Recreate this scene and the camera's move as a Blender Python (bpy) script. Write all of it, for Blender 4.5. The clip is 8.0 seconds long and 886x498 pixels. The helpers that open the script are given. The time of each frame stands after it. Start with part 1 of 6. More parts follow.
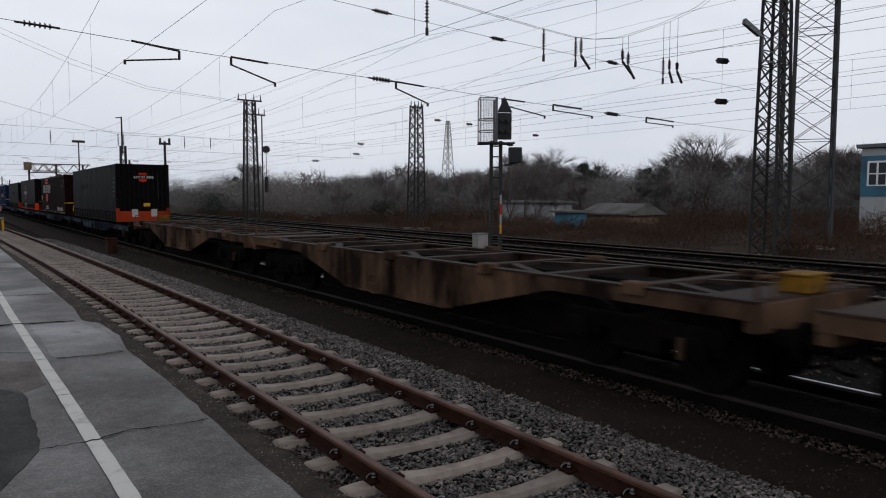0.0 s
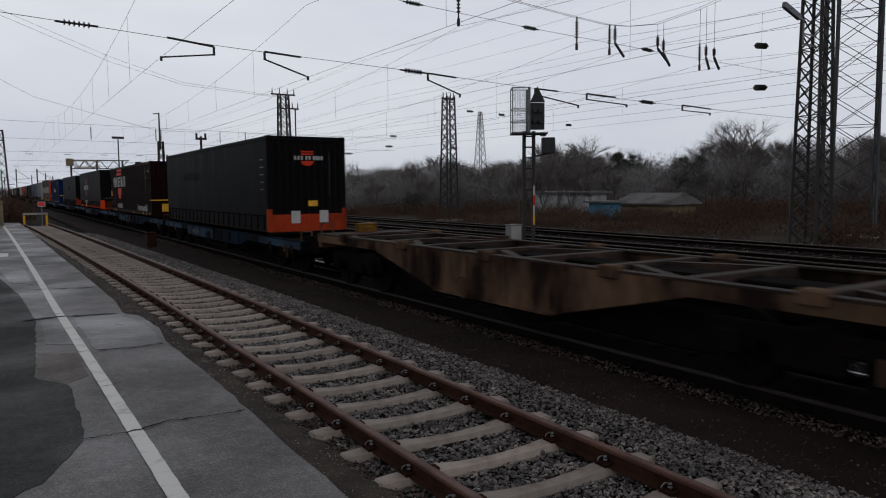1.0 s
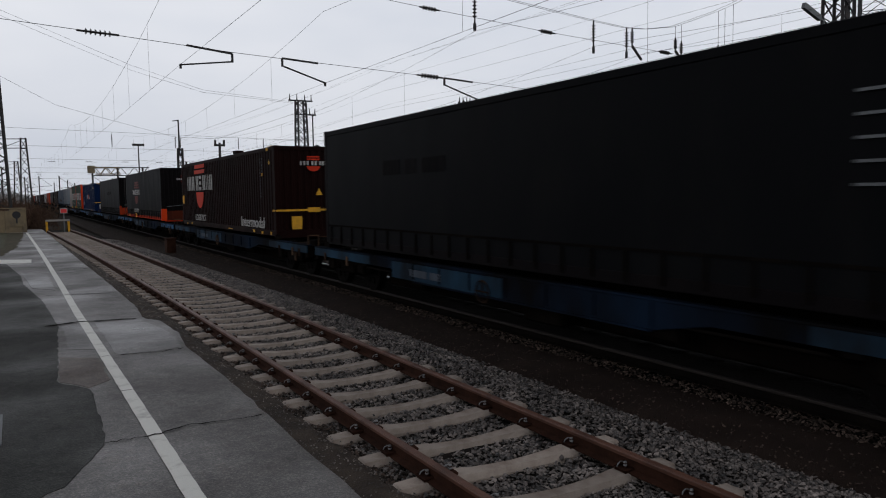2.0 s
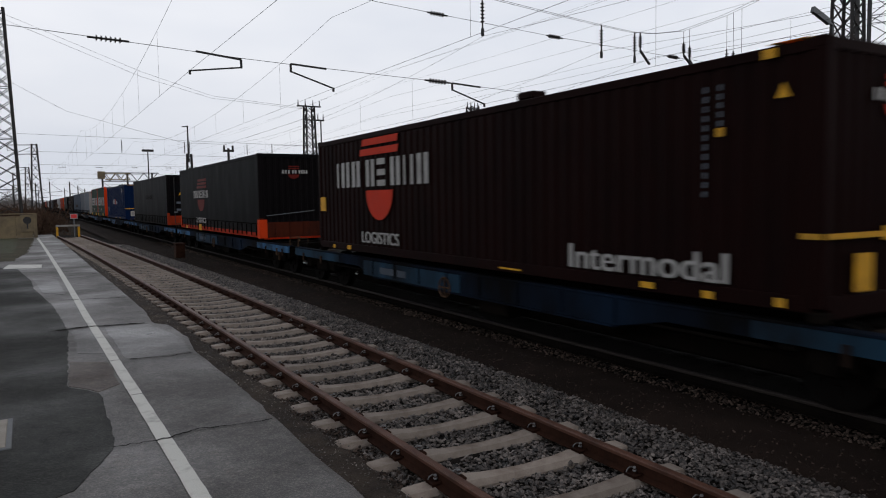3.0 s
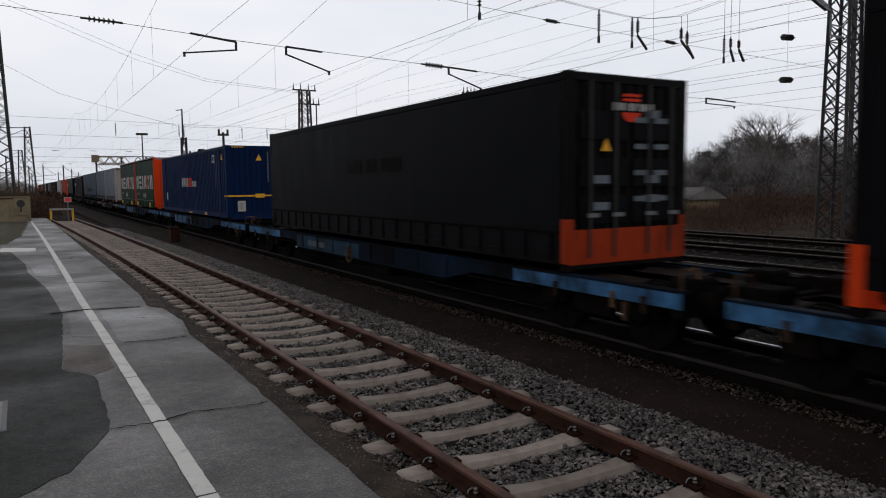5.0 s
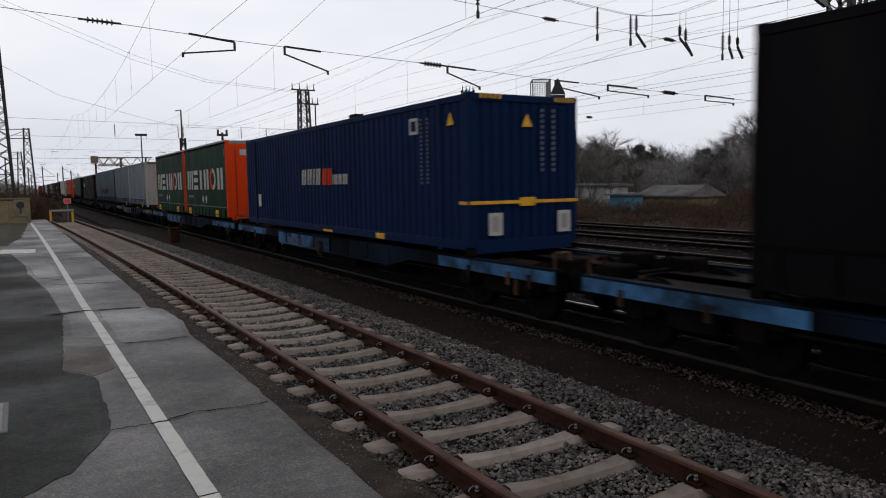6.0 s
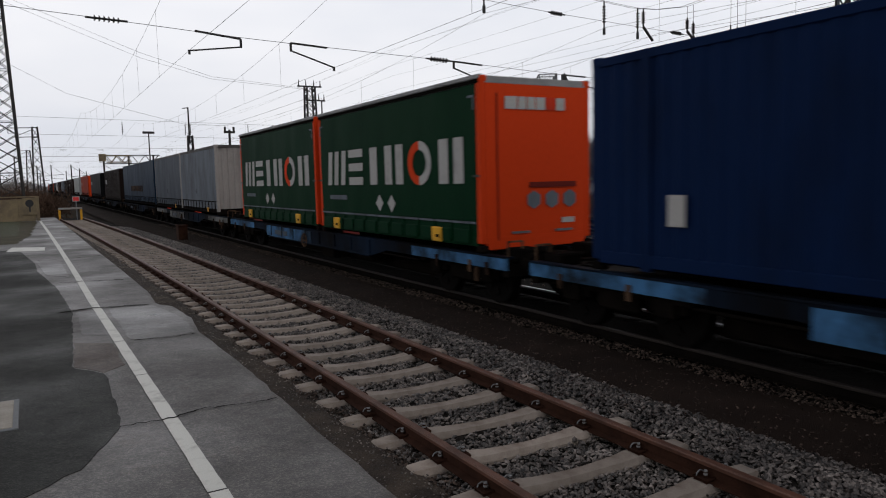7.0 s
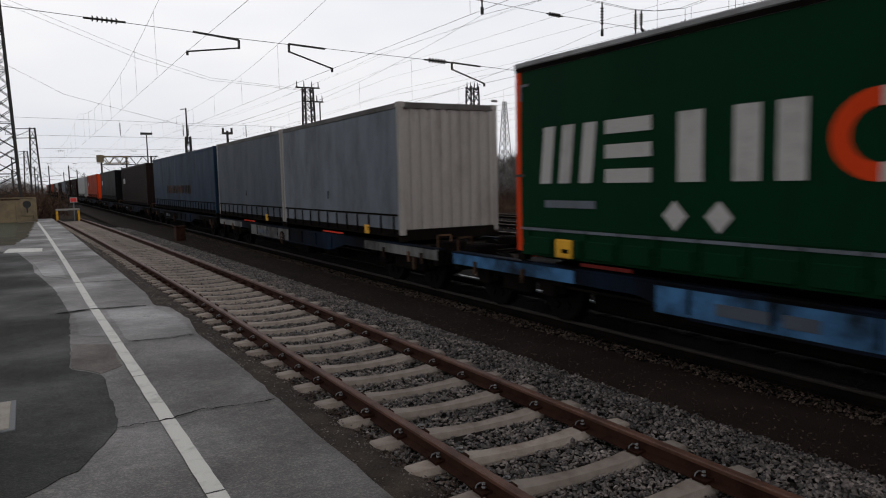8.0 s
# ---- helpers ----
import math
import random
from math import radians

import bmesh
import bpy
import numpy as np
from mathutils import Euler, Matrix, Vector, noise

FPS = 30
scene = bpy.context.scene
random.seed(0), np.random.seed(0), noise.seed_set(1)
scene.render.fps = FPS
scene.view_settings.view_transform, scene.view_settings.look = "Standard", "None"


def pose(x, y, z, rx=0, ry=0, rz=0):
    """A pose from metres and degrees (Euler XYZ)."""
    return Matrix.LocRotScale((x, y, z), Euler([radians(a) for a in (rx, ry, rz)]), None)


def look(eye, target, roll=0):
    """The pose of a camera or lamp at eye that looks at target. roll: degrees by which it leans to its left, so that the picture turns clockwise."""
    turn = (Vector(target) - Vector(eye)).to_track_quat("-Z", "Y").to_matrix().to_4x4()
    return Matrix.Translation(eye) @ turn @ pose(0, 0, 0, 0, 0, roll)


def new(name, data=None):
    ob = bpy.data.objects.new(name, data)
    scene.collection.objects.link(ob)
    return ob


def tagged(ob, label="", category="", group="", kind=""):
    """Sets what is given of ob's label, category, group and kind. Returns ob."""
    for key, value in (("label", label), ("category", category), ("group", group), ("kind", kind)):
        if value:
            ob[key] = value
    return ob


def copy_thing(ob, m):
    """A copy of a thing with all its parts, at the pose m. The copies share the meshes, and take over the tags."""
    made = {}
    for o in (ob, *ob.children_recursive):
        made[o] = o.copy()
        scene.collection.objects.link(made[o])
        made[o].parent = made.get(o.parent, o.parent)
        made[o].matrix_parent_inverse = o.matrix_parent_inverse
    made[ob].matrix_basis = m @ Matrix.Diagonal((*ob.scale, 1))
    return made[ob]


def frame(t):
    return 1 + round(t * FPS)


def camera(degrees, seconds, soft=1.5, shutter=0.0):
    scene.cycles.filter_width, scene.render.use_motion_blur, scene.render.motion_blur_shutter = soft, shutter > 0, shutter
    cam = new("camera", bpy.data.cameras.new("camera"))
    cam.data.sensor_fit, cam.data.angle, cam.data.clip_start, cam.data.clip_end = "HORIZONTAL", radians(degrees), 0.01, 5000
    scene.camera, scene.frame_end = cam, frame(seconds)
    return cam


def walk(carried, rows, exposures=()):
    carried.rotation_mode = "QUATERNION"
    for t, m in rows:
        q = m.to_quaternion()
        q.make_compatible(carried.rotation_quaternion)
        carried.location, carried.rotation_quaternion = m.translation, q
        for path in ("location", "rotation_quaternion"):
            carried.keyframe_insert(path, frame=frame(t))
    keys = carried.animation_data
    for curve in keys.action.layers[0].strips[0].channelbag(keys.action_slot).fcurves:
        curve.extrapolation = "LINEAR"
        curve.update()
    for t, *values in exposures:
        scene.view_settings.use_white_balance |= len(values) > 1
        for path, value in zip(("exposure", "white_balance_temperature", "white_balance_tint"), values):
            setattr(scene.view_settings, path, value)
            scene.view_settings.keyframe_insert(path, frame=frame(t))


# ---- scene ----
cam = camera(64.15, 8.0, soft=1.05, shutter=0.2)
EYE = (0.0, 0.0, 2.18)
# time, yaw, pitch, roll, and the small sway of the hand-held eye
PATH = [
    (0.0, -35.105, -4.203, -0.084, -0.016, -0.057, 0.031), (0.5, -33.803, -4.789, 0.378, -0.005, -0.053, 0.031),
    (1.0, -32.469, -4.877, 0.521, -0.005, -0.035, 0.032), (1.5, -31.623, -4.763, 0.804, -0.004, -0.029, 0.030),
    (3.0, -30.48, -4.06, 0.924, -0.006, -0.022, 0.021), (3.5, -30.24, -4.379, 1.194, -0.005, -0.022, 0.014),
    (4.0, -30.551, -5.046, 0.983, 0.0, -0.012, 0.006), (4.5, -30.768, -5.213, 0.571, -0.003, -0.006, 0.004),
    (6.0, -30.87, -5.32, 0.994, -0.006, -0.011, 0.003), (6.5, -30.581, -5.464, 1.282, -0.004, -0.008, 0.0),
    (7.0, -30.32, -5.65, 1.35, 0.0, 0.0, 0.0), (7.5, -30.388, -5.619, 1.232, 0.001, 0.006, -0.004),
    (8.0, -30.475, -5.549, 1.311, 0.001, 0.005, -0.005)]
walk(cam, [(t, pose(EYE[0] + dx, EYE[1] + dy, EYE[2] + dz, 90 + pitch, roll, yaw)) for t, yaw, pitch, roll, dx, dy, dz in PATH],
     exposures=[(0.0, -0.02, 6300, 11), (0.5, -0.14, 6300, 11), (1.5, -0.20, 6330, 11), (2.8, 0.05, 6400, 11), (3.5, 0.02, 6430, 11), (4.5, 0.08, 6500, 11),
                (6.0, 0.14, 6520, 12), (6.5, 0.13, 6540, 12), (7.5, 0.16, 6620, 11), (8.0, 0.18, 6680, 11)])

# ---- light: a grey overcast winter sky ----
world = bpy.data.worlds.new("overcast")
scene.world = world
world.use_nodes = True
wn, wl = world.node_tree.nodes, world.node_tree.links
wn.clear()
sky = wn.new("ShaderNodeTexSky")
sky.sky_type = "NISHITA"
sky.sun_disc = False
sky.sun_elevation, sky.sun_rotation = radians(28), radians(150)
sky.dust_density, sky.air_density = 6.0, 1.0
grey = wn.new("ShaderNodeHueSaturation")
grey.inputs["Saturation"].default_value = 0.12
wl.new(sky.outputs[0], grey.inputs["Color"])
scale_sky = wn.new("ShaderNodeMix")
scale_sky.data_type = "RGBA"
scale_sky.blend_type = "MULTIPLY"
scale_sky.inputs[0].default_value = 1.0
scale_sky.inputs[7].default_value = (0.09, 0.09, 0.09, 1)
wl.new(grey.outputs[0], scale_sky.inputs[6])
tc = wn.new("ShaderNodeTexCoord")
mp = wn.new("ShaderNodeMapping")
mp.inputs["Scale"].default_value = (1.6, 1.6, 5.0)
cl = wn.new("ShaderNodeTexNoise")
cl.inputs["Scale"].default_value, cl.inputs["Detail"].default_value = 1.3, 4.0
wl.new(tc.outputs["Generated"], mp.inputs[0])
wl.new(mp.outputs[0], cl.inputs["Vector"])
rmp = wn.new("ShaderNodeValToRGB")
rmp.color_ramp.elements[0].position, rmp.color_ramp.elements[1].position = 0.3, 0.72
rmp.color_ramp.elements[0].color = (0.74, 0.775, 0.84, 1)
rmp.color_ramp.elements[1].color = (0.93, 0.94, 0.965, 1)
wl.new(cl.outputs[0], rmp.inputs[0])
mixs = wn.new("ShaderNodeMix")
mixs.data_type = "RGBA"
mixs.inputs[0].default_value = 0.94
wl.new(scale_sky.outputs[2], mixs.inputs[6])
# heavy cloud overhead, palest at middle height, greyer at the misty horizon
sep = wn.new("ShaderNodeSeparateXYZ")
wl.new(tc.outputs["Generated"], sep.inputs[0])
fall = wn.new("ShaderNodeValToRGB")
fall.color_ramp.interpolation = "EASE"
fall.color_ramp.elements[0].position, fall.color_ramp.elements[1].position = 0.25, 0.95
fall.color_ramp.elements[0].color, fall.color_ramp.elements[1].color = (1, 1, 1, 1), (0.42, 0.43, 0.45, 1)
low = fall.color_ramp.elements.new(0.0)
low.color = (0.88, 0.885, 0.895, 1)
wl.new(sep.outputs[2], fall.inputs[0])
deep = wn.new("ShaderNodeMix")
deep.data_type = "RGBA"
deep.blend_type = "MULTIPLY"
deep.inputs[0].default_value = 1.0
wl.new(rmp.outputs[0], deep.inputs[6])
wl.new(fall.outputs[0], deep.inputs[7])
wl.new(deep.outputs[2], mixs.inputs[7])
bg = wn.new("ShaderNodeBackground")
bg.inputs[1].default_value = 1.0
wl.new(mixs.outputs[2], bg.inputs[0])
wo = wn.new("ShaderNodeOutputWorld")
wl.new(bg.outputs[0], wo.inputs[0])
sun = new("sun", bpy.data.lights.new("sun", "SUN"))
sun.data.energy, sun.data.angle, sun.data.color = 0.3, radians(25), (1.0, 0.96, 0.92)
sun.matrix_world = look((0, 0, 50), (-12, 20, 30))


# ---- materials ----
def mat(name, base, rough=0.8, metal=0.0, var=0.25, scale=8.0, second=None, second_at=0.55, soft=0.12, fine=60.0, bump=0.3,
        bump_dist=0.01, island=0.0, random_ob=0.0, stretch=(1, 1, 1), rough_var=0.15, spec=0.35):
    """Two scales of noise on a base colour, with an optional second colour in patches."""
    m = bpy.data.materials.new(name)
    m.use_nodes = True
    n, l = m.node_tree.nodes, m.node_tree.links
    bs = n["Principled BSDF"]
    bs.inputs["Specular IOR Level"].default_value = spec
    co = n.new("ShaderNodeTexCoord")
    mpn = n.new("ShaderNodeMapping")
    mpn.inputs["Scale"].default_value = stretch
    l.new(co.outputs["Object"], mpn.inputs[0])
    n1 = n.new("ShaderNodeTexNoise")
    n1.inputs["Scale"].default_value, n1.inputs["Detail"].default_value, n1.inputs["Roughness"].default_value = scale, 6, 0.65
    n2 = n.new("ShaderNodeTexNoise")
    n2.inputs["Scale"].default_value, n2.inputs["Detail"].default_value = fine, 3
    l.new(mpn.outputs[0], n1.inputs["Vector"])
    l.new(mpn.outputs[0], n2.inputs["Vector"])
    ramp = n.new("ShaderNodeValToRGB")
    ramp.color_ramp.elements[0].position, ramp.color_ramp.elements[1].position = second_at - soft, second_at + soft
    b2 = second or [c * (1 + var) for c in base]
    ramp.color_ramp.elements[0].color = (*base, 1)
    ramp.color_ramp.elements[1].color = (*b2, 1)
    l.new(n1.outputs[0], ramp.inputs[0])
    mr = n.new("ShaderNodeMapRange")
    mr.inputs[3].default_value, mr.inputs[4].default_value = 1 - var, 1 + var
    l.new(n2.outputs[0], mr.inputs[0])
    src = mr.outputs[0]
    if island or random_ob:
        g = n.new("ShaderNodeNewGeometry") if island else n.new("ShaderNodeObjectInfo")
        mr2 = n.new("ShaderNodeMapRange")
        k = island or random_ob
        mr2.inputs[3].default_value, mr2.inputs[4].default_value = 1 - k, 1 + k
        l.new(g.outputs["Random Per Island" if island else "Random"], mr2.inputs[0])
        mm = n.new("ShaderNodeMath")
        mm.operation = "MULTIPLY"
        l.new(mr.outputs[0], mm.inputs[0])
        l.new(mr2.outputs[0], mm.inputs[1])
        src = mm.outputs[0]
    mul = n.new("ShaderNodeVectorMath")
    mul.operation = "SCALE"
    l.new(ramp.outputs[0], mul.inputs[0])
    l.new(src, mul.inputs["Scale"])
    l.new(mul.outputs[0], bs.inputs["Base Color"])
    rr = n.new("ShaderNodeMapRange")
    rr.inputs[3].default_value, rr.inputs[4].default_value = max(0.05, rough - rough_var), min(1, rough + rough_var)
    l.new(n1.outputs[0], rr.inputs[0])
    l.new(rr.outputs[0], bs.inputs["Roughness"])
    bs.inputs["Metallic"].default_value = metal
    if bump:
        bp = n.new("ShaderNodeBump")
        bp.inputs["Strength"].default_value, bp.inputs["Distance"].default_value = bump, bump_dist
        l.new(n2.outputs[0], bp.inputs["Height"])
        l.new(bp.outputs[0], bs.inputs["Normal"])
    return m


def paint(name, base, rough=0.45, dirt=(0.05, 0.045, 0.04), amount=0.62, **k):
    """Sprayed paint with road dirt in streaks."""
    k = {"var": 0.12, "scale": 1.2, "fine": 30.0, "bump": 0.08, "stretch": (1, 1, 0.35), "soft": 0.14, "spec": 0.025, **k}
    return mat(name, base, rough, second=dirt, second_at=amount, **k)


M = {}
def asphalt(name, dark, light, stain, rough, spec=0.4):
    """Worn asphalt: damp blotches, mottling, and pale aggregate grains in a dark binder."""
    m = bpy.data.materials.new(name)
    m.use_nodes = True
    n, l = m.node_tree.nodes, m.node_tree.links
    bs = n["Principled BSDF"]
    bs.inputs["Specular IOR Level"].default_value = spec
    co = n.new("ShaderNodeTexCoord")

    def ns(scale, detail, r=0.6):
        q = n.new("ShaderNodeTexNoise")
        q.inputs["Scale"].default_value, q.inputs["Detail"].default_value, q.inputs["Roughness"].default_value = scale, detail, r
        l.new(co.outputs["Object"], q.inputs["Vector"])
        return q

    def ramp(src, a, b, c0, c1):
        q = n.new("ShaderNodeValToRGB")
        q.color_ramp.elements[0].position, q.color_ramp.elements[1].position = a, b
        q.color_ramp.elements[0].color, q.color_ramp.elements[1].color = (*c0, 1), (*c1, 1)
        l.new(src, q.inputs[0])
        return q

    def mix(kind, fac, a, b):
        q = n.new("ShaderNodeMix")
        q.data_type, q.blend_type = "RGBA", kind
        q.inputs[0].default_value = fac
        l.new(a, q.inputs[6])
        l.new(b, q.inputs[7])
        return q.outputs[2]

    wet = ns(0.42, 5, 0.55)
    base = ramp(wet.outputs[0], 0.38, 0.62, dark, light)
    mot = ramp(ns(7, 8, 0.8).outputs[0], 0.3, 0.72, (0.55, 0.55, 0.55), (1.5, 1.46, 1.42))
    st = ramp(ns(1.7, 6, 0.7).outputs[0], 0.56, 0.70, (1, 1, 1), stain)
    vo = n.new("ShaderNodeTexVoronoi")
    vo.inputs["Scale"].default_value = 75
    l.new(co.outputs["Object"], vo.inputs["Vector"])
    sep = n.new("ShaderNodeSeparateColor")
    l.new(vo.outputs["Color"], sep.inputs[0])
    grain = ramp(sep.outputs[0], 0.45, 1.0, (0.8, 0.8, 0.8), (1.65, 1.6, 1.55))
    c = mix("MULTIPLY", 1.0, base.outputs[0], mot.outputs[0])
    c = mix("MULTIPLY", 1.0, c, grain.outputs[0])
    c = mix("MULTIPLY", 0.85, c, st.outputs[0])
    l.new(c, bs.inputs["Base Color"])
    rr = n.new("ShaderNodeMapRange")
    rr.inputs[1].default_value, rr.inputs[2].default_value = 0.35, 0.68
    rr.inputs[3].default_value, rr.inputs[4].default_value = rough + 0.25, rough - 0.16
    l.new(wet.outputs[0], rr.inputs[0])
    l.new(rr.outputs[0], bs.inputs["Roughness"])
    bp = n.new("ShaderNodeBump")
    bp.inputs["Strength"].default_value, bp.inputs["Distance"].default_value = 0.5, 0.006
    l.new(vo.outputs["Distance"], bp.inputs["Height"])
    l.new(bp.outputs[0], bs.inputs["Normal"])
    return m


M["asphalt"] = asphalt("asphalt", (0.066, 0.0625, 0.0605), (0.107, 0.1025, 0.101), (0.62, 0.52, 0.45), 0.5)
M["asphalt_new"] = asphalt("asphalt_patch", (0.021, 0.0218, 0.0205), (0.033, 0.0348, 0.033), (0.8, 0.85, 0.7), 0.62, 0.12)
M["asphalt_brown"] = asphalt("asphalt_brown", (0.060, 0.049, 0.043), (0.085, 0.070, 0.062), (0.7, 0.6, 0.5), 0.6)
M["asphalt_wet"] = asphalt("asphalt_damp_slab", (0.064, 0.0615, 0.061), (0.106, 0.103, 0.104), (0.65, 0.56, 0.50), 0.42, 0.45)
M["line"] = mat("line_paint", (0.52, 0.51, 0.47), 0.6, var=0.15, scale=5, second=(0.30, 0.29, 0.27), second_at=0.62, fine=90, bump=0.3)
M["dirt"] = mat("trackside_dirt", (0.024, 0.0175, 0.0135), 0.85, var=0.6, scale=2.6, second=(0.060, 0.046, 0.035), fine=45, bump=0.8,
                bump_dist=0.03, spec=0.15)
M["path"] = mat("cinder_path", (0.0155, 0.0105, 0.0085), 0.9, var=0.55, scale=1.2, second=(0.026, 0.0175, 0.014), fine=70, bump=0.7,
                bump_dist=0.02, spec=0.05)
M["ground"] = mat("yard_ground", (0.018, 0.0125, 0.009), 0.9, var=0.5, scale=0.25, second=(0.036, 0.026, 0.017), fine=6, bump=0.7,
                  bump_dist=0.06, spec=0.05)
M["stone"] = mat("ballast_stone", (0.046, 0.038, 0.034), 0.42, var=0.3, scale=3, second=(0.155, 0.131, 0.117), fine=50, bump=0.25,
                 island=0.92, spec=0.35)
M["stone_dark"] = mat("oily_ballast_stone", (0.034, 0.024, 0.019), 0.7, var=0.25, scale=3, second=(0.075, 0.055, 0.044), fine=50, bump=0.25, island=0.8, spec=0.1)
# Under-train blackness is painted into this ballast colour; cracks use it as dirt.
M["bed_dark"] = mat("shade_and_dirt_bed", (0.0065, 0.0056, 0.005), 0.9, var=0.6, scale=4, second=(0.014, 0.012, 0.0105), fine=24, bump=1.0, bump_dist=0.05, spec=0.02)
M["bed"] = mat("ballast_bed", (0.010, 0.0085, 0.0075), 0.85, var=0.7, scale=6, second=(0.020, 0.0165, 0.0145), fine=28, bump=1.0,
               bump_dist=0.05, spec=0.05)
M["concrete"] = mat("sleeper_concrete", (0.24, 0.20, 0.168), 0.75, var=0.2, scale=4, second=(0.145, 0.11, 0.088), second_at=0.56, fine=80,
                    bump=0.3, random_ob=0.18)
M["rust"] = mat("rail_rust", (0.034, 0.0145, 0.009), 0.8, var=0.4, scale=3, second=(0.017, 0.0075, 0.005), fine=60, bump=0.4, spec=0.05)
M["railtop"] = mat("worn_rail_head", (0.090, 0.041, 0.027), 0.5, 0.0, var=0.35, scale=2, second=(0.042, 0.019, 0.0125), fine=50, bump=0.15, spec=0.2)
M["shiny"] = mat("polished_rail_head", (0.30, 0.30, 0.31), 0.3, 1.0, var=0.1, scale=3, fine=40, bump=0.02, rough_var=0.05)
# near train rail: dark wagon reflection and shade put into the head colour
M["dull_head"] = mat("shaded_rail_head", (0.022, 0.018, 0.016), 0.6, 0.0, var=0.3, scale=3, fine=40, bump=0.05, spec=0.06)
M["yard_head"] = mat("rusty_yard_rail_head", (0.075, 0.058, 0.048), 0.5, 0.3, var=0.3, scale=2, second=(0.04, 0.028, 0.022), fine=40, bump=0.05, spec=0.15)
M["steel"] = mat("mast_steel", (0.018, 0.018, 0.019), 0.75, 0.0, var=0.35, scale=2, second=(0.030, 0.023, 0.019), fine=30, bump=0.2)
M["galv"] = mat("galvanised_steel", (0.10, 0.105, 0.11), 0.6, 0.2, var=0.25, scale=2, fine=30, bump=0.15)
M["wire"] = mat("wire", (0.035, 0.035, 0.036), 0.6, 0.4, var=0.1, scale=1, bump=0)
M["insul"] = mat("insulator_porcelain", (0.018, 0.015, 0.014), 0.3, var=0.2, scale=5, bump=0)
M["black"] = mat("black_paint", (0.010, 0.010, 0.011), 0.5, var=0.3, scale=3, bump=0.1)
# Black of the wagons' underside shade is put into the grime and wheel colours.
M["under"] = mat("underframe_grime_shade", (0.0042, 0.0034, 0.003), 0.9, var=0.4, scale=2, second=(0.008, 0.0062, 0.005), fine=25, bump=0.5, spec=0.01)
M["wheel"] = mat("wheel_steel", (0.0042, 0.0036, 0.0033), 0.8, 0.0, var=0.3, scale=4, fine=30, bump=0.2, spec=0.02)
M["blue_frame"] = paint("wagon_blue", (0.046, 0.132, 0.262), 0.5, dirt=(0.010, 0.015, 0.022), amount=0.50, scale=1.3, soft=0.12, stretch=(1, 1, 0.8))
# grimy copy of the wagon blue, darkened to carry the shade below the load
M["blue_dark"] = paint("wagon_blue_grimy_shaded", (0.007, 0.014, 0.028), 0.6, dirt=(0.0045, 0.0045, 0.005), amount=0.46, scale=0.8, spec=0.01)
M["brown_frame"] = paint("wagon_brown", (0.105, 0.062, 0.038), 0.8, dirt=(0.013, 0.008, 0.0062), amount=0.50, scale=1.1, soft=0.10)
M["deck"] = mat("flat_deck", (0.017, 0.0115, 0.009), 0.7, var=0.5, scale=1.5, second=(0.046, 0.030, 0.023), fine=20, bump=0.4, spec=0.08)
M["grime_deck"] = mat("grimy_deck_plate", (0.010, 0.0075, 0.0065), 0.85, var=0.5, scale=1.5, second=(0.030, 0.021, 0.016), fine=20, bump=0.4, spec=0.03)
M["blue"] = paint("container_blue", (0.0036, 0.0120, 0.043), 0.55, dirt=(0.0034, 0.008, 0.024), amount=0.64)
M["maroon"] = paint("container_maroon", (0.0095, 0.0030, 0.0026), 0.55, dirt=(0.0055, 0.0030, 0.003), amount=0.6)
M["charcoal"] = paint("curtain_charcoal", (0.0045, 0.0047, 0.0054), 0.55, dirt=(0.0085, 0.0083, 0.0083), amount=0.64)
M["dark_end"] = paint("container_dark_end", (0.0050, 0.0040, 0.0045), 0.55, dirt=(0.009, 0.007, 0.0068), amount=0.64)
M["green"] = paint("curtain_green", (0.0015, 0.0210, 0.0080), 0.55, dirt=(0.0022, 0.0145, 0.0070), amount=0.66)
M["orange"] = paint("orange_paint", (0.48, 0.040, 0.008), 0.5, dirt=(0.26, 0.028, 0.008), amount=0.72)
M["orange_dull"] = paint("orange_paint_dirty", (0.24, 0.028, 0.009), 0.6, dirt=(0.075, 0.014, 0.007), amount=0.6)
M["grey_curtain"] = paint("curtain_grey", (0.112, 0.127, 0.148), 0.5, dirt=(0.062, 0.066, 0.073), amount=0.58)
M["grey_slat"] = paint("ribbed_grey_end", (0.25, 0.235, 0.22), 0.5, dirt=(0.13, 0.115, 0.105), amount=0.62)
M["slate"] = paint("curtain_slate_blue", (0.011, 0.025, 0.047), 0.5, dirt=(0.013, 0.019, 0.028), amount=0.62)
M["brown_box"] = paint("container_brown", (0.014, 0.009, 0.008), 0.5, dirt=(0.010, 0.008, 0.0075), amount=0.6)
M["grey_dark"] = paint("curtain_dark_grey", (0.060, 0.070, 0.086), 0.5, dirt=(0.040, 0.046, 0.056), amount=0.62)
M["roof_grey"] = mat("roof_tarpaulin", (0.20, 0.20, 0.20), 0.55, var=0.2, scale=1.5, second=(0.12, 0.12, 0.12), fine=20, bump=0.2)
M["white"] = mat("white_lettering", (0.33, 0.32, 0.305), 0.5, var=0.14, scale=2, second=(0.22, 0.21, 0.20), second_at=0.64, fine=30, bump=0.03, spec=0.08)
M["red"] = mat("red_marking", (0.42, 0.030, 0.012), 0.5, var=0.12, scale=2, fine=30, bump=0.03, spec=0.05)
M["red_dull"] = mat("red_marking_dull", (0.10, 0.013, 0.010), 0.5, var=0.12, scale=2, fine=30, bump=0.03, spec=0.04)
